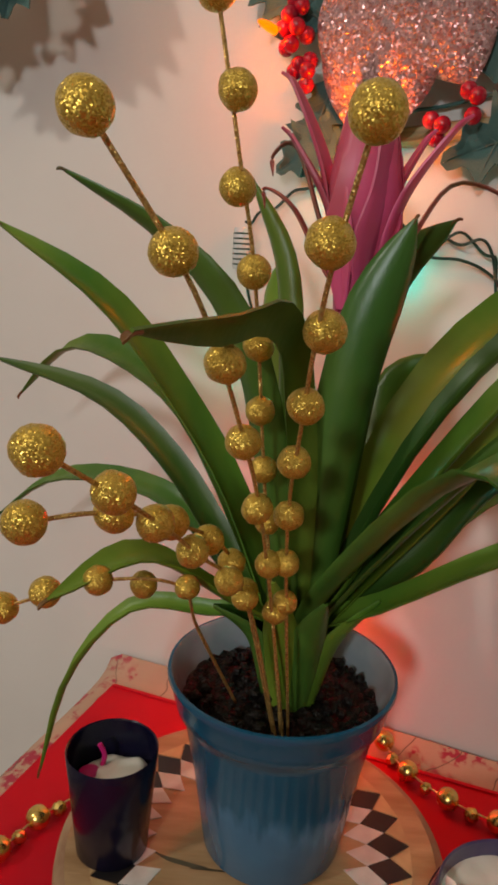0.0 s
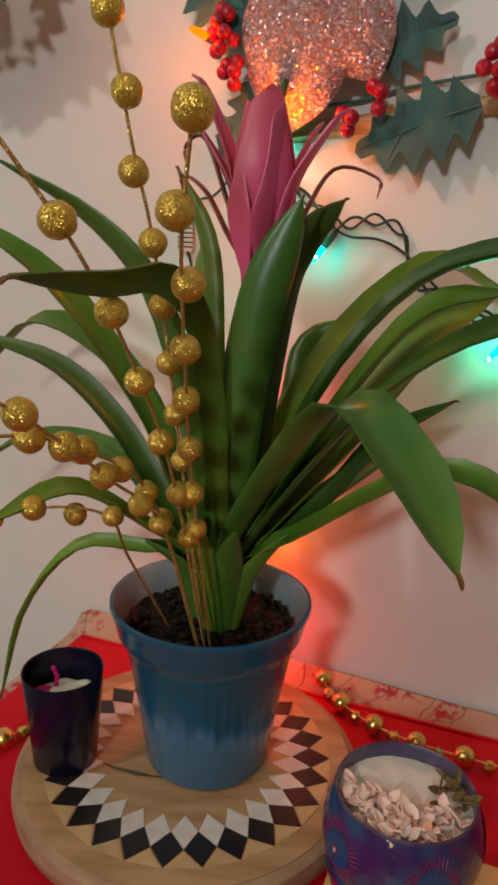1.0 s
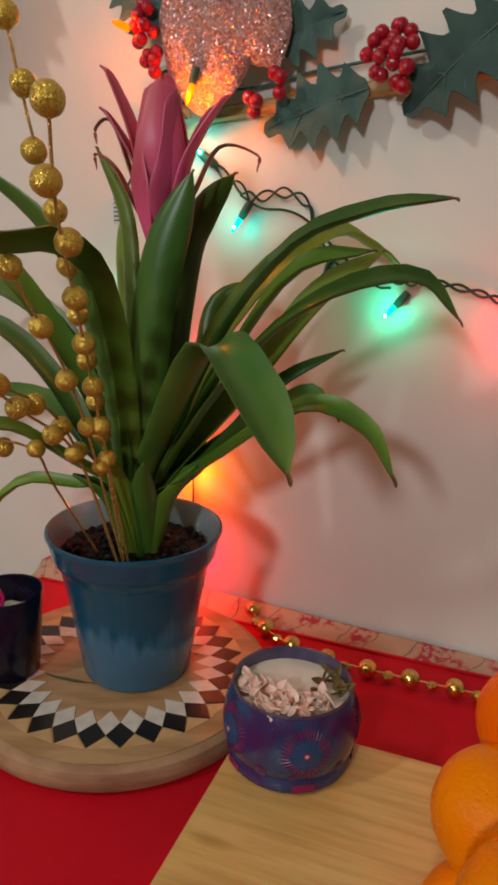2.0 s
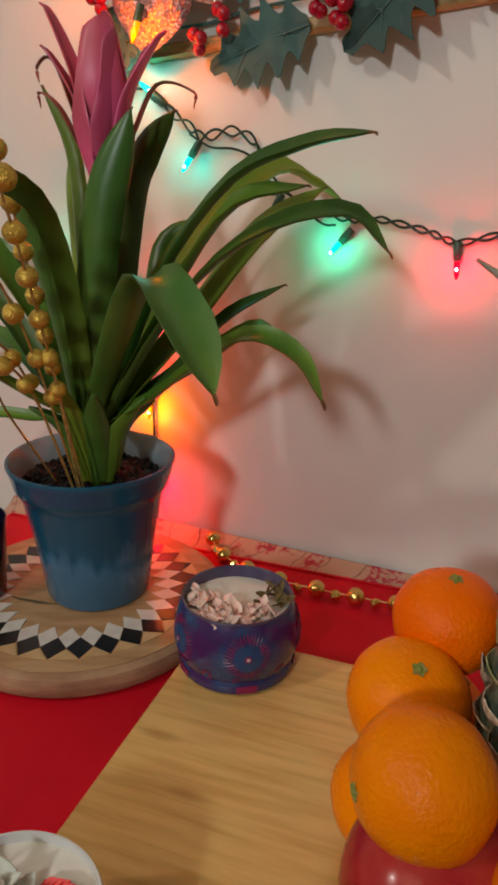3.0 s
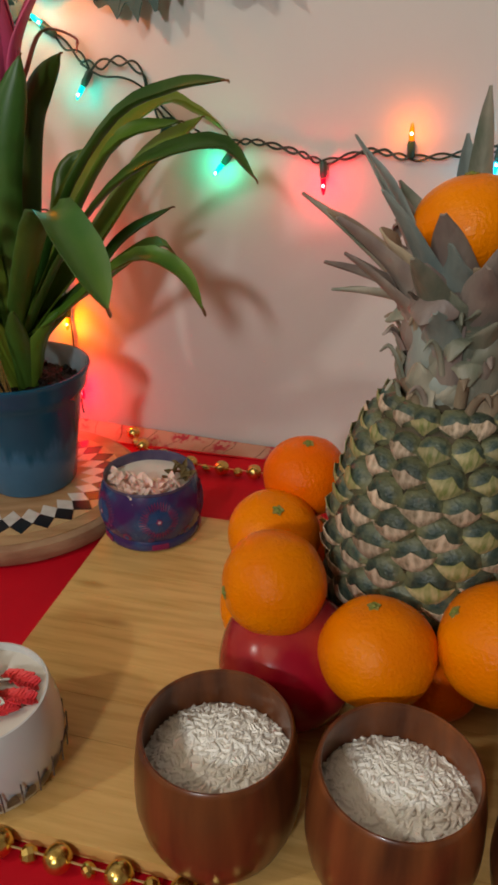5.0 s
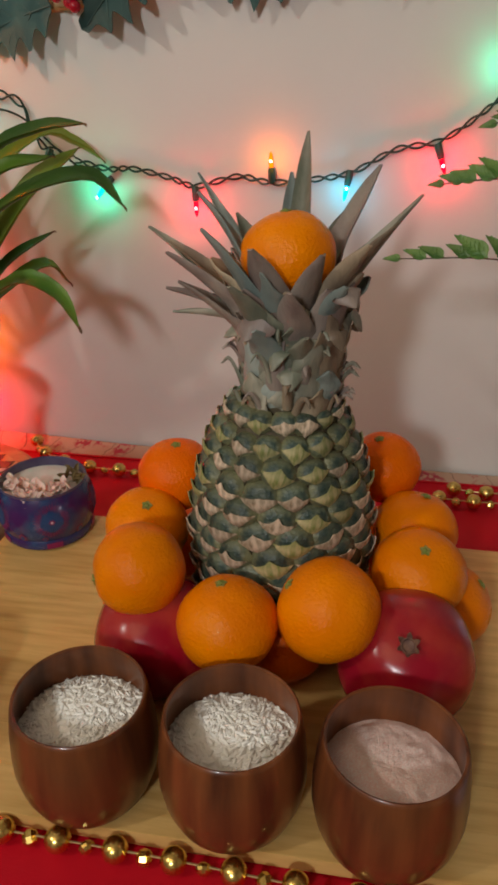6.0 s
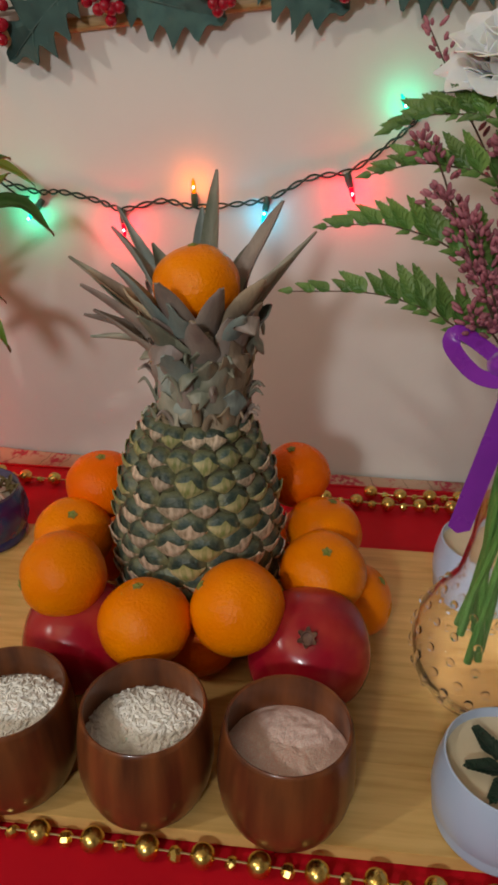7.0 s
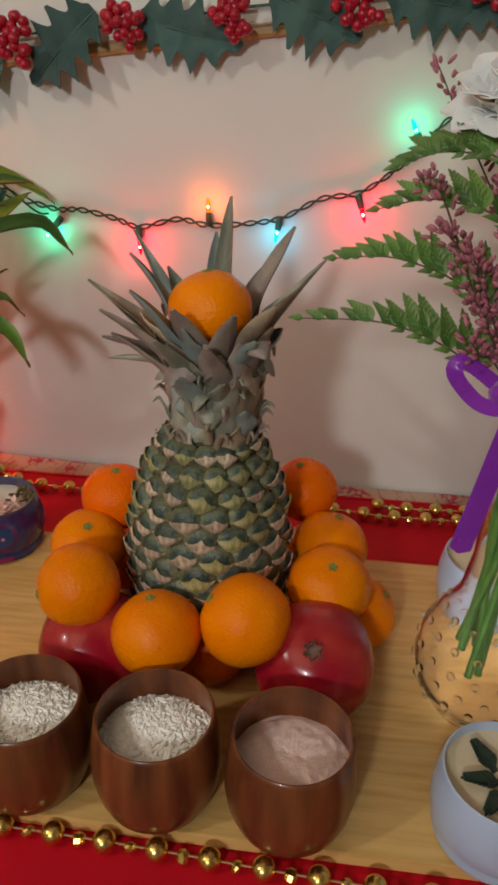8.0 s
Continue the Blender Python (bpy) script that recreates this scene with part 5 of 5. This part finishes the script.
def string_lights():
    t = thing("string_lights", "green-wired string of small coloured lights pinned to the wall", "string lights", (0, 0, 0))

    def strand(pts, turns, phase, r=0.0024):
        c = spline([(x, WALL_Y - 0.0062, z) for x, z in pts], 160)
        q = [p + Vector((0, 0.5 * r * math.sin(turns * 6.283 * i / 160 + phase), r * math.cos(turns * 6.283 * i / 160 + phase))) for i, p in enumerate(c)]
        part("wire", tube(q, 0.0011, 6, 320), WIRE, t)

    main = [(0.052, 0.334), (0.085, 0.326), (0.112, 0.3265), (0.150, 0.319), (0.178, 0.311), (0.221, 0.321), (0.255, 0.316), (0.300, 0.320), (0.335, 0.327), (0.375, 0.348), (0.415, 0.356), (0.450, 0.380), (0.476, 0.404), (0.500, 0.430), (0.560, 0.440)]
    strand(main, 17, 0.0)
    strand(main, 17, 3.14)
    upper = [(-0.112, 0.435), (-0.085, 0.417), (-0.060, 0.398), (-0.045, 0.390), (-0.020, 0.395), (0.002, 0.384), (0.008, 0.362), (0.022, 0.345), (0.052, 0.334)]
    strand(upper, 6, 0.0, 0.0035)
    strand(upper, 6, 3.14, 0.0045)
    strand([(-0.060, 0.392), (-0.040, 0.383), (-0.018, 0.380), (0.004, 0.370), (0.030, 0.348), (0.062, 0.322), (0.075, 0.320)], 2, 1.0, 0.001)
    strand([(-0.112, 0.435), (-0.140, 0.420), (-0.165, 0.405), (-0.175, 0.398)], 3, 0.0, 0.002)
    strand([(-0.176, 0.366), (-0.165, 0.330), (-0.170, 0.300), (-0.150, 0.260), (-0.112, 0.252), (-0.108, 0.200), (-0.104, 0.150), (-0.102, 0.060), (-0.10, 0.020)], 8, 0.0, 0.002)

    socket = to_mesh("socket", lathe([(0, 0), (0.0030, 0), (0.0036, 0.002), (0.0036, 0.012), (0.0030, 0.0135), (0.0030, 0.0150), (0, 0.0150)], 12), SOCKET)
    bulb_bm = lathe([(0, 0.0145), (0.0026, 0.0148), (0.0027, 0.020), (0.0021, 0.0255), (0.0010, 0.0290), (0, 0.0300)], 12)
    shape = to_mesh("bulb", bulb_bm, SOCKET)
    spark = to_mesh("filament", ball(0.0013, 8, 6, 1.2), glow("filament_glow", (1.0, 0.93, 0.90), 4.0))
    glows = {}

    def bulb(base, tip, color, power, shown=1.5):
        b, e = Vector((base[0], WALL_Y - 0.007, base[1])), Vector((tip[0], WALL_Y - 0.011, tip[1]))
        m = aim(b, e - b)
        s = part("socket", socket, None, t, m=m)
        if color not in glows:
            me = shape.copy()
            me.materials.clear()
            me.materials.append(glow("bulb_glass_%d" % len(glows), color, shown))
            glows[color] = me
        g = part("bulb", glows[color], None, s, "small pointed coloured bulb")
        g.visible_shadow = False
        if power:
            hot = part("filament", spark, None, s, "glowing filament", m=m.inverted() @ Matrix.Translation(b.lerp(e, 0.70) + Vector((0, -0.0022, 0))))
            hot.visible_shadow = False
            bulb_lamp("bulb_light", b + (e - b).normalized() * 0.021 + Vector((0, -0.008, 0)), power, color)

    bulb((-0.082, 0.416), (-0.101, 0.431), CYAN, 0.035)
    bulb((-0.050, 0.386), (-0.068, 0.357), CYAN, 0.035)
    bulb((0.027, 0.345), (0.014, 0.318), (0.5, 0.01, 0.03), 0.0, 0.25)
    bulb((0.090, 0.318), (0.066, 0.290), GREEN, 0.06)
    bulb((0.177, 0.311), (0.179, 0.281), RED, 0.11)
    bulb((0.256, 0.316), (0.255, 0.345), ORANGE, 0.045)
    bulb((0.333, 0.329), (0.329, 0.305), BLUE, 0.035)
    bulb((0.413, 0.354), (0.423, 0.326), RED, 0.11)
    bulb((0.473, 0.402), (0.461, 0.424), GREEN, 0.04)
    bulb((-0.172, 0.322), (-0.176, 0.297), GREEN, 0.03)
    bulb((-0.110, 0.250), (-0.103, 0.224), RED, 0.20)
    bulb((-0.103, 0.155), (-0.106, 0.124), ORANGE, 0.20)
    bulb((-0.102, 0.070), (-0.095, 0.042), RED, 0.20)
    fuse = lathe([(0, 0), (0.0055, 0), (0.0062, 0.002), (0.0062, 0.028), (0.0055, 0.030), (0, 0.030)], 16)
    plug = part("plug", fuse, CERAMIC, t, "white ribbed plug on the wire", m=Matrix.Translation((-0.177, WALL_Y - 0.0075, 0.366)))
    rib = to_mesh("rib", lathe([(0.0062, 0), (0.0068, 0.0006), (0.0062, 0.0012)], 16), SOCKET)
    for k in range(7):
        part("rib", rib, None, plug, m=Matrix.Translation((0, 0, 0.003 + 0.0037 * k)))


string_lights()

# ---- holly garland ----


def holly_mesh(length, width, curl):
    """A stiff fabric leaf with deep pointed lobes and a raised midrib, along +x."""
    pts = []
    n = 26
    for i in range(n + 1):
        u = i / n
        env = math.sin(math.pi * min(1, 0.06 + 0.94 * u) ** 0.85) ** 0.7
        tooth = abs(((u * 4.6) % 1) - 0.5) * 2
        w = width * 0.5 * env * (0.46 + 0.62 * (1 - tooth) ** 1.5)
        lean = 0.16 * length * (1 - tooth) * 0.25
        pts.append((u, w, lean))
    rows = []
    for u, w, lean in pts:
        row = []
        for v in (-1, -0.55, -0.12, 0, 0.12, 0.55, 1):
            x = length * u + lean * abs(v)
            z = curl * length * (u - 0.35) ** 2 * -1 + 0.10 * abs(v) * width * 0.4 - (0.0008 if v == 0 else 0) + 0.004 * noise.noise(Vector((u * 4, v * 2, length * 100)))
            row.append((x, w * v, z))
        rows.append(row)
    bm = grid(n + 1, 7, lambda i, j: rows[i][j])
    bmesh.ops.recalc_face_normals(bm, faces=bm.faces)
    bmesh.ops.solidify(bm, geom=bm.faces[:], thickness=0.0009)
    return bm


def holly_garland():
    t = thing("holly_garland", "artificial holly garland of dark green leaves and red berries", "garland", (0, 0, 0))
    Y = WALL_Y - 0.020
    c = [Vector((x, Y + 0.008, rail_z(x) + 0.026 + 0.004 * math.sin(30 * x))) for x in (-0.12, -0.05, 0.0, 0.1, 0.2, 0.3, 0.4, 0.5, 0.6)]
    part("garland_stem", tube([p + Vector((0, 0.007, 0)) for p in c], 0.0013, 7, 40), HOLLY, t)

    def leaf(x, z, angle, length=0.092, width=0.066, tilt=8, yaw=0, y=0.0):
        m = Matrix.Translation((x, Y + y, z)) @ pose(0, 0, 0, 0, -angle, 0) @ pose(0, 0, 0, 90 + tilt, 0, 0) @ pose(0, 0, 0, 0, yaw, 0)
        f = part("leaf", holly_mesh(length, width, 0.25), HOLLY, t, m=m, angle=50)
        part("midrib", tube([(length * u, 0, -0.25 * length * (u - 0.35) ** 2 + 0.0006) for u in (0.0, 0.35, 0.65, 0.97)], 0.0009, 5, 14, 0.4), HOLLY_VEIN, f)
        for u in (0.22, 0.42, 0.62):
            for s in (-1, 1):
                part("vein", tube([(length * u, 0, -0.25 * length * (u - 0.35) ** 2 + 0.0006), (length * (u + 0.09), s * width * 0.14, -0.25 * length * (u - 0.27) ** 2 + 0.0014), (length * (u + 0.16), s * width * 0.27, -0.25 * length * (u - 0.2) ** 2 + 0.0024)], 0.0005, 4, 6, 0.4), HOLLY_VEIN, f)

    leaf(0.048, 0.470, 198, 0.088, 0.066)
    leaf(0.148, 0.515, 222, 0.094, 0.074, y=-0.004)
    leaf(0.190, 0.508, -12, 0.100, 0.072)
    leaf(0.318, 0.530, -22, 0.090, 0.078, y=-0.003)
    leaf(0.425, 0.532, -10, 0.090, 0.070)
    leaf(0.560, 0.545, 205, 0.080, 0.062)
    leaf(-0.118, 0.525, 150, 0.070, 0.050)
    leaf(-0.112, 0.492, 252, 0.062, 0.046)
    leaf(-0.100, 0.470, 215, 0.060, 0.044)
    leaf(-0.128, 0.540, 120, 0.060, 0.044)
    leaf(-0.040, 0.500, 20, 0.070, 0.050)
    # unseen leaves, added only to cast shadows on the wall's upper left
    for x, z, a, y in ((-0.285, 0.600, 230, -0.05), (-0.340, 0.605, 250, -0.06), (-0.390, 0.610, 215, -0.05), (-0.420, 0.590, 300, -0.06), (-0.350, 0.620, 310, -0.04), (-0.455, 0.560, 240, -0.05)):
        leaf(x, z, a, 0.090, 0.070, y=y)

    berry = to_mesh("berry", ball(0.0056, 16, 10, 1.0), BERRY, 60)
    spark = to_mesh("berry", ball(0.0056, 16, 10, 1.0), BERRY_GLITTER, 60)

    def cluster(x, z, n, spread, squeeze=1.0):
        for k in range(n):
            r, a = spread * math.sqrt((k + 0.5) / n) * random.uniform(0.8, 1.15), 2.4 * k + random.uniform(-0.4, 0.4)
            part("berry", spark if k % 6 == 5 else berry, None, t, m=pose(x + r * math.cos(a) * squeeze, Y - 0.006 - 0.008 * (1 - r / spread) - 0.004 * random.random(), z + r * math.sin(a), 40 * k, 20 * k, 0))

    cluster(0.067, 0.489, 20, 0.0225)
    cluster(0.179, 0.503, 18, 0.0190)
    cluster(0.283, 0.511, 18, 0.0210, 0.85)
    cluster(0.400, 0.521, 18, 0.0210)
    cluster(0.515, 0.540, 14, 0.020)
    cluster(-0.138, 0.522, 8, 0.018, 0.6)
    cluster(-0.130, 0.494, 5, 0.012, 0.7)
    cluster(-0.020, 0.478, 3, 0.012, 0.5)
    cluster(-0.040, 0.462, 3, 0.008)


holly_garland()


def glitter_flower():
    t = thing("glitter_flower", "sheer pink glitter poinsettia clipped to the garland", "artificial flower", (-0.068, WALL_Y - 0.028, 0.572))

    def petal_at(angle, length, width, push, name="petal"):
        a = radians(angle)
        d = Vector((math.cos(a), 0, math.sin(a)))
        o = Vector((0, -push, 0))
        bm = blade([o, o + d * length * 0.35 + Vector((0, -0.010, 0)), o + d * length * 0.75 + Vector((0, -0.008, 0)), o + d * length], width, facing=(0, -1, 0.05), fold=-0.18, n=16, blunt=0.62, base=0.45, cols=9, ripple=0.06)
        part(name, bm, PINK_GLITTER, t, angle=70)

    petal_at(-99, 0.122, 0.080, 0.004)
    petal_at(-62, 0.098, 0.062, 0.000)
    petal_at(-122, 0.090, 0.050, 0.002)
    petal_at(15, 0.09, 0.06, 0.0)
    petal_at(80, 0.09, 0.06, 0.0)
    petal_at(160, 0.09, 0.06, 0.0)
    part("middle", ball(0.009, 14, 9, 0.6, 0, 0.2), GOLD_GLITTER, t, m=pose(0, -0.014, 0, 90, 0, 0))


glitter_flower()


def garland_lights():
    t = thing("garland_lights", "two lit orange bulbs of the light string caught in the garland", "string lights", (0, 0, 0))
    me = to_mesh("bulb", lathe([(0, 0), (0.0030, 0.0003), (0.0032, 0.006), (0.0024, 0.012), (0.0010, 0.0155), (0, 0.0165)], 12), glow("orange_bulb_glass", ORANGE, 1.9))
    sock = to_mesh("socket", lathe([(0, -0.014), (0.0034, -0.013), (0.0036, 0), (0, 0)], 12), SOCKET)
    for at, d in (((-0.150, WALL_Y - 0.034, 0.519), (-0.3, -0.6, 0.1)), ((-0.086, WALL_Y - 0.048, 0.472), (-0.2, -0.2, -1))):
        m = aim(at, d)
        part("socket", sock, None, t, m=m)
        part("bulb", me, None, t, m=m).visible_shadow = False
    bulb_lamp("bulb_light", (-0.152, WALL_Y - 0.040, 0.519), 0.10, ORANGE)
    bulb_lamp("bulb_light", (-0.086, WALL_Y - 0.056, 0.462), 0.26, ORANGE)


garland_lights()

# ---- the vase of flowers ----
VASE = Vector((0.533, -0.342, BOARD_TOP + 0.0004))


def vase():
    t = thing("vase", "clear hobnail glass bud vase with a round belly and tall neck", "vase", VASE)
    out = [(0, 0), (0.030, 0), (0.040, 0.004), (0.0500, 0.020), (0.0545, 0.045), (0.0510, 0.068), (0.0400, 0.088), (0.0290, 0.106), (0.0240, 0.140), (0.0225, 0.190), (0.0235, 0.235), (0.0270, 0.262)]
    inner = [(0.0250, 0.262), (0.0215, 0.235), (0.0205, 0.190), (0.0220, 0.140), (0.0265, 0.106), (0.0375, 0.088), (0.0485, 0.068), (0.0520, 0.045), (0.0475, 0.022), (0.036, 0.008), (0, 0.006)]
    part("glass", lathe(out + inner, 64), GLASS, t).visible_shadow = False
    knob = to_mesh("knob", ball(0.0034, 10, 7, 0.7), KNOB_GLASS, 60)
    for i, (r, z, n) in enumerate(((0.0480, 0.018, 16), (0.0535, 0.032, 18), (0.0550, 0.046, 18), (0.0528, 0.061, 18), (0.0455, 0.077, 16), (0.036, 0.093, 13))):
        for k in range(n):
            a = 2 * math.pi * (k + 0.5 * (i % 2)) / n
            part("knob", knob, None, t, m=aim((r * math.cos(a), r * math.sin(a), z), (math.cos(a), math.sin(a), 0.1))).visible_shadow = False


vase()


def bouquet():
    o = VASE + Vector((0, 0, 0.262))
    t = thing("bouquet", "white flowers, pink heather and fern in the glass vase", "bouquet", o)
    for k in range(7):
        a = 0.9 * k
        part("stem", tube([(0.010 * math.cos(a * 2) - 0.012, 0.014 * math.sin(a * 2), -0.225 + 0.01 * (k % 3)), (-0.006 + 0.008 * math.cos(a), 0.010 * math.sin(a), -0.10), (0.010 * math.cos(a), 0.010 * math.sin(a), 0.0), (0.03 * math.cos(a), 0.03 * math.sin(a), 0.09)], 0.0032, 8, 20), STEM, t)

    def leaflet_mesh(length):
        """A toothed leaflet: overlapping lobes on both sides of a narrow middle."""
        out = [blade([(0, 0, 0), (length * 0.5, 0, 0.0015), (length, 0, 0)], length * 0.22, 0.2, 0.0005, 10, cols=5, base=0.35, blunt=0.6)]
        for k in range(6):
            for s in (-1, 1):
                size = length * (0.42 - 0.052 * k) * (1.0 if s < 0 else 0.82)
                out.append(moved(petal(size, size * 0.62, 0.12, 0.0005), pose(length * (0.08 + 0.135 * k), 0, 0.0002 + 0.0001 * k, 0, 0, s * (40 - 2 * k))))
        return merge(out)

    leaflets = [to_mesh("leaflet", leaflet_mesh(l), FERN) for l in (0.030, 0.032, 0.029)]

    def frond(pts):
        c = spline([Vector(p) - o for p in pts], 40)
        f = part("fern_stem", tube(c[::4], 0.0009, 6, 30, 0.4), TWIG, t)
        n = 11
        face = Vector((0.2, -0.78, 0.45)).normalized()
        for k in range(n + 1):
            u = k / n
            i = min(39, int(10 + 29 * u ** 0.9))
            d = (c[i + 1] - c[i - 1]).normalized()
            side = face.cross(d).normalized()
            for s in (-1, 1):
                if s > 0 and k > 5:
                    continue
                spread = (0.95 - 0.55 * u) if s < 0 else 0.6
                way = d.lerp(side * s, 0.62 * spread).normalized() if k < n else d
                turned = (face + Vector((random.uniform(-0.25, 0.25), 0, random.uniform(-0.3, 0.3)))).normalized()
                y = turned.cross(way).normalized()
                m = Matrix((way, y, way.cross(y))).transposed().to_4x4()
                m.translation = c[i]
                size = (1.28 - 0.90 * u) * random.uniform(0.88, 1.1) * (1.0 if s < 0 else 0.38)
                part("leaflet", leaflets[k % 3], None, f, m=m @ Matrix.Diagonal((size, size * 0.92, size, 1)))

    frond([(0.520, -0.340, 0.270), (0.480, -0.336, 0.305), (0.431, -0.325, 0.322), (0.370, -0.307, 0.317)])
    frond([(0.530, -0.340, 0.280), (0.482, -0.335, 0.344), (0.434, -0.325, 0.364), (0.391, -0.313, 0.360)])
    frond([(0.530, -0.330, 0.290), (0.500, -0.320, 0.380), (0.455, -0.310, 0.398), (0.416, -0.305, 0.390)])
    frond([(0.530, -0.330, 0.300), (0.500, -0.310, 0.410), (0.460, -0.290, 0.424), (0.428, -0.285, 0.414)])
    frond([(0.540, -0.360, 0.280), (0.560, -0.390, 0.340), (0.600, -0.400, 0.360), (0.640, -0.400, 0.350)])

    bud = to_mesh("bud", merge([moved(ball(0.0015, 7, 5, 2.0), Matrix.Translation((0, 0, 0.003)))]), HEATH)

    def heather(pts, n, spread=0.008):
        n = int(n * 1.5)
        c = spline([Vector(p) - o for p in pts], 40)
        f = part("heather_stem", tube(c[::4], 0.0009, 5, 24, 0.5), TWIG, t)
        for k in range(n):
            i = int(10 + 30 * k / n)
            d = (c[min(i + 1, 40)] - c[i - 1]).normalized()
            w = Vector((random.uniform(-1, 1), random.uniform(-1, 1), random.uniform(-0.3, 1))).normalized()
            part("bud", bud, None, f, m=aim(c[i] + w * random.uniform(0.002, spread), w + d * 0.8, 0, (1, 1, random.uniform(0.8, 1.4))))

    heather([(0.530, -0.330, 0.280), (0.500, -0.290, 0.380), (0.470, -0.240, 0.440), (0.452, -0.213, 0.476)], 34, 0.008)
    for x, y, z, n in ((0.440, -0.325, 0.412, 30), (0.455, -0.330, 0.385, 34), (0.470, -0.345, 0.375, 36), (0.480, -0.340, 0.345, 34), (0.490, -0.355, 0.365, 34), (0.500, -0.345, 0.395, 34), (0.478, -0.350, 0.325, 24), (0.515, -0.355, 0.380, 34), (0.490, -0.320, 0.410, 30)):
        heather([(0.520, -0.340, 0.275), (0.515 * 0.5 + x * 0.5, (y - 0.34) / 2, z * 0.5 + 0.145), (x * 0.8 + 0.103, y, z - 0.012), (x, y, z)], n)

    def blossom(at, r, seed):
        f = part("blossom", moved(ball(r * 0.35, 12, 8), Matrix.Translation(Vector(at) - o)), ROSE, t, "full white blossom")
        for ring, (n, l, tilt) in enumerate(((5, 0.55, 75), (7, 0.75, 55), (9, 0.95, 32), (10, 1.0, 10))):
            me = to_mesh("petal", blade([(r * 0.12, 0, 0), (r * 0.5 * l, 0, r * 0.10), (r * l, 0, r * 0.06)], r * 0.95, 0.15, 0.0007, 10, blunt=0.6, base=0.6, cols=7, ripple=0.12), ROSE)
            for k in range(n):
                part("petal", me, None, f, m=Matrix.Translation(Vector(at) - o) @ pose(0, 0, 0, 18, -18, 0) @ pose(0, 0, 0, 0, 0, 360 * k / n + 19 * ring + seed) @ pose(0, 0, 0, 0, -tilt, 0))

    blossom((0.510, -0.262, 0.446), 0.056, 0)
    blossom((0.570, -0.330, 0.430), 0.050, 30)


bouquet()


def ribbon():
    t = thing("ribbon", "shiny purple satin ribbon tied in a bow round the vase's neck", "ribbon", VASE + Vector((0, 0, 0.262)))
    o = VASE + Vector((0, 0, 0.262))

    def strip(name, pts, width, facing, n=28):
        part(name, blade([Vector(p) - o for p in pts], width, 0.0, 0.0004, n, blunt=0.02, base=1.0, cols=5, facing=facing), RIBBON, t, angle=70)

    part("band", grid(3, 40, lambda i, j: (0.0282 * math.cos(math.pi * j / 20), 0.0282 * math.sin(math.pi * j / 20), 0.004 + 0.010 * i), True), RIBBON, t)
    part("knot", moved(ball(0.011, 14, 9, 0.9, 0, 0.3), Matrix.Translation(Vector((0.505, -0.360, 0.292)) - o)), RIBBON, t)
    strip("loop", [(0.508, -0.362, 0.290), (0.492, -0.350, 0.300), (0.478, -0.342, 0.306), (0.474, -0.345, 0.298), (0.484, -0.362, 0.289), (0.495, -0.368, 0.286), (0.508, -0.368, 0.288)], 0.011, (0, -0.6, 0.8))
    strip("loop", [(0.510, -0.362, 0.294), (0.520, -0.375, 0.320), (0.540, -0.380, 0.325), (0.555, -0.378, 0.300), (0.530, -0.372, 0.285), (0.510, -0.366, 0.290)], 0.020, (0.3, -0.8, 0.4))
    strip("tail", [(0.512, -0.366, 0.290), (0.503, -0.374, 0.255), (0.494, -0.382, 0.220), (0.487, -0.386, 0.189)], 0.015, (0.15, -1, 0.15))
    strip("tail", [(0.510, -0.366, 0.290), (0.520, -0.385, 0.250), (0.530, -0.400, 0.200), (0.540, -0.405, 0.170)], 0.022, (0.1, -1, 0.15))


ribbon()
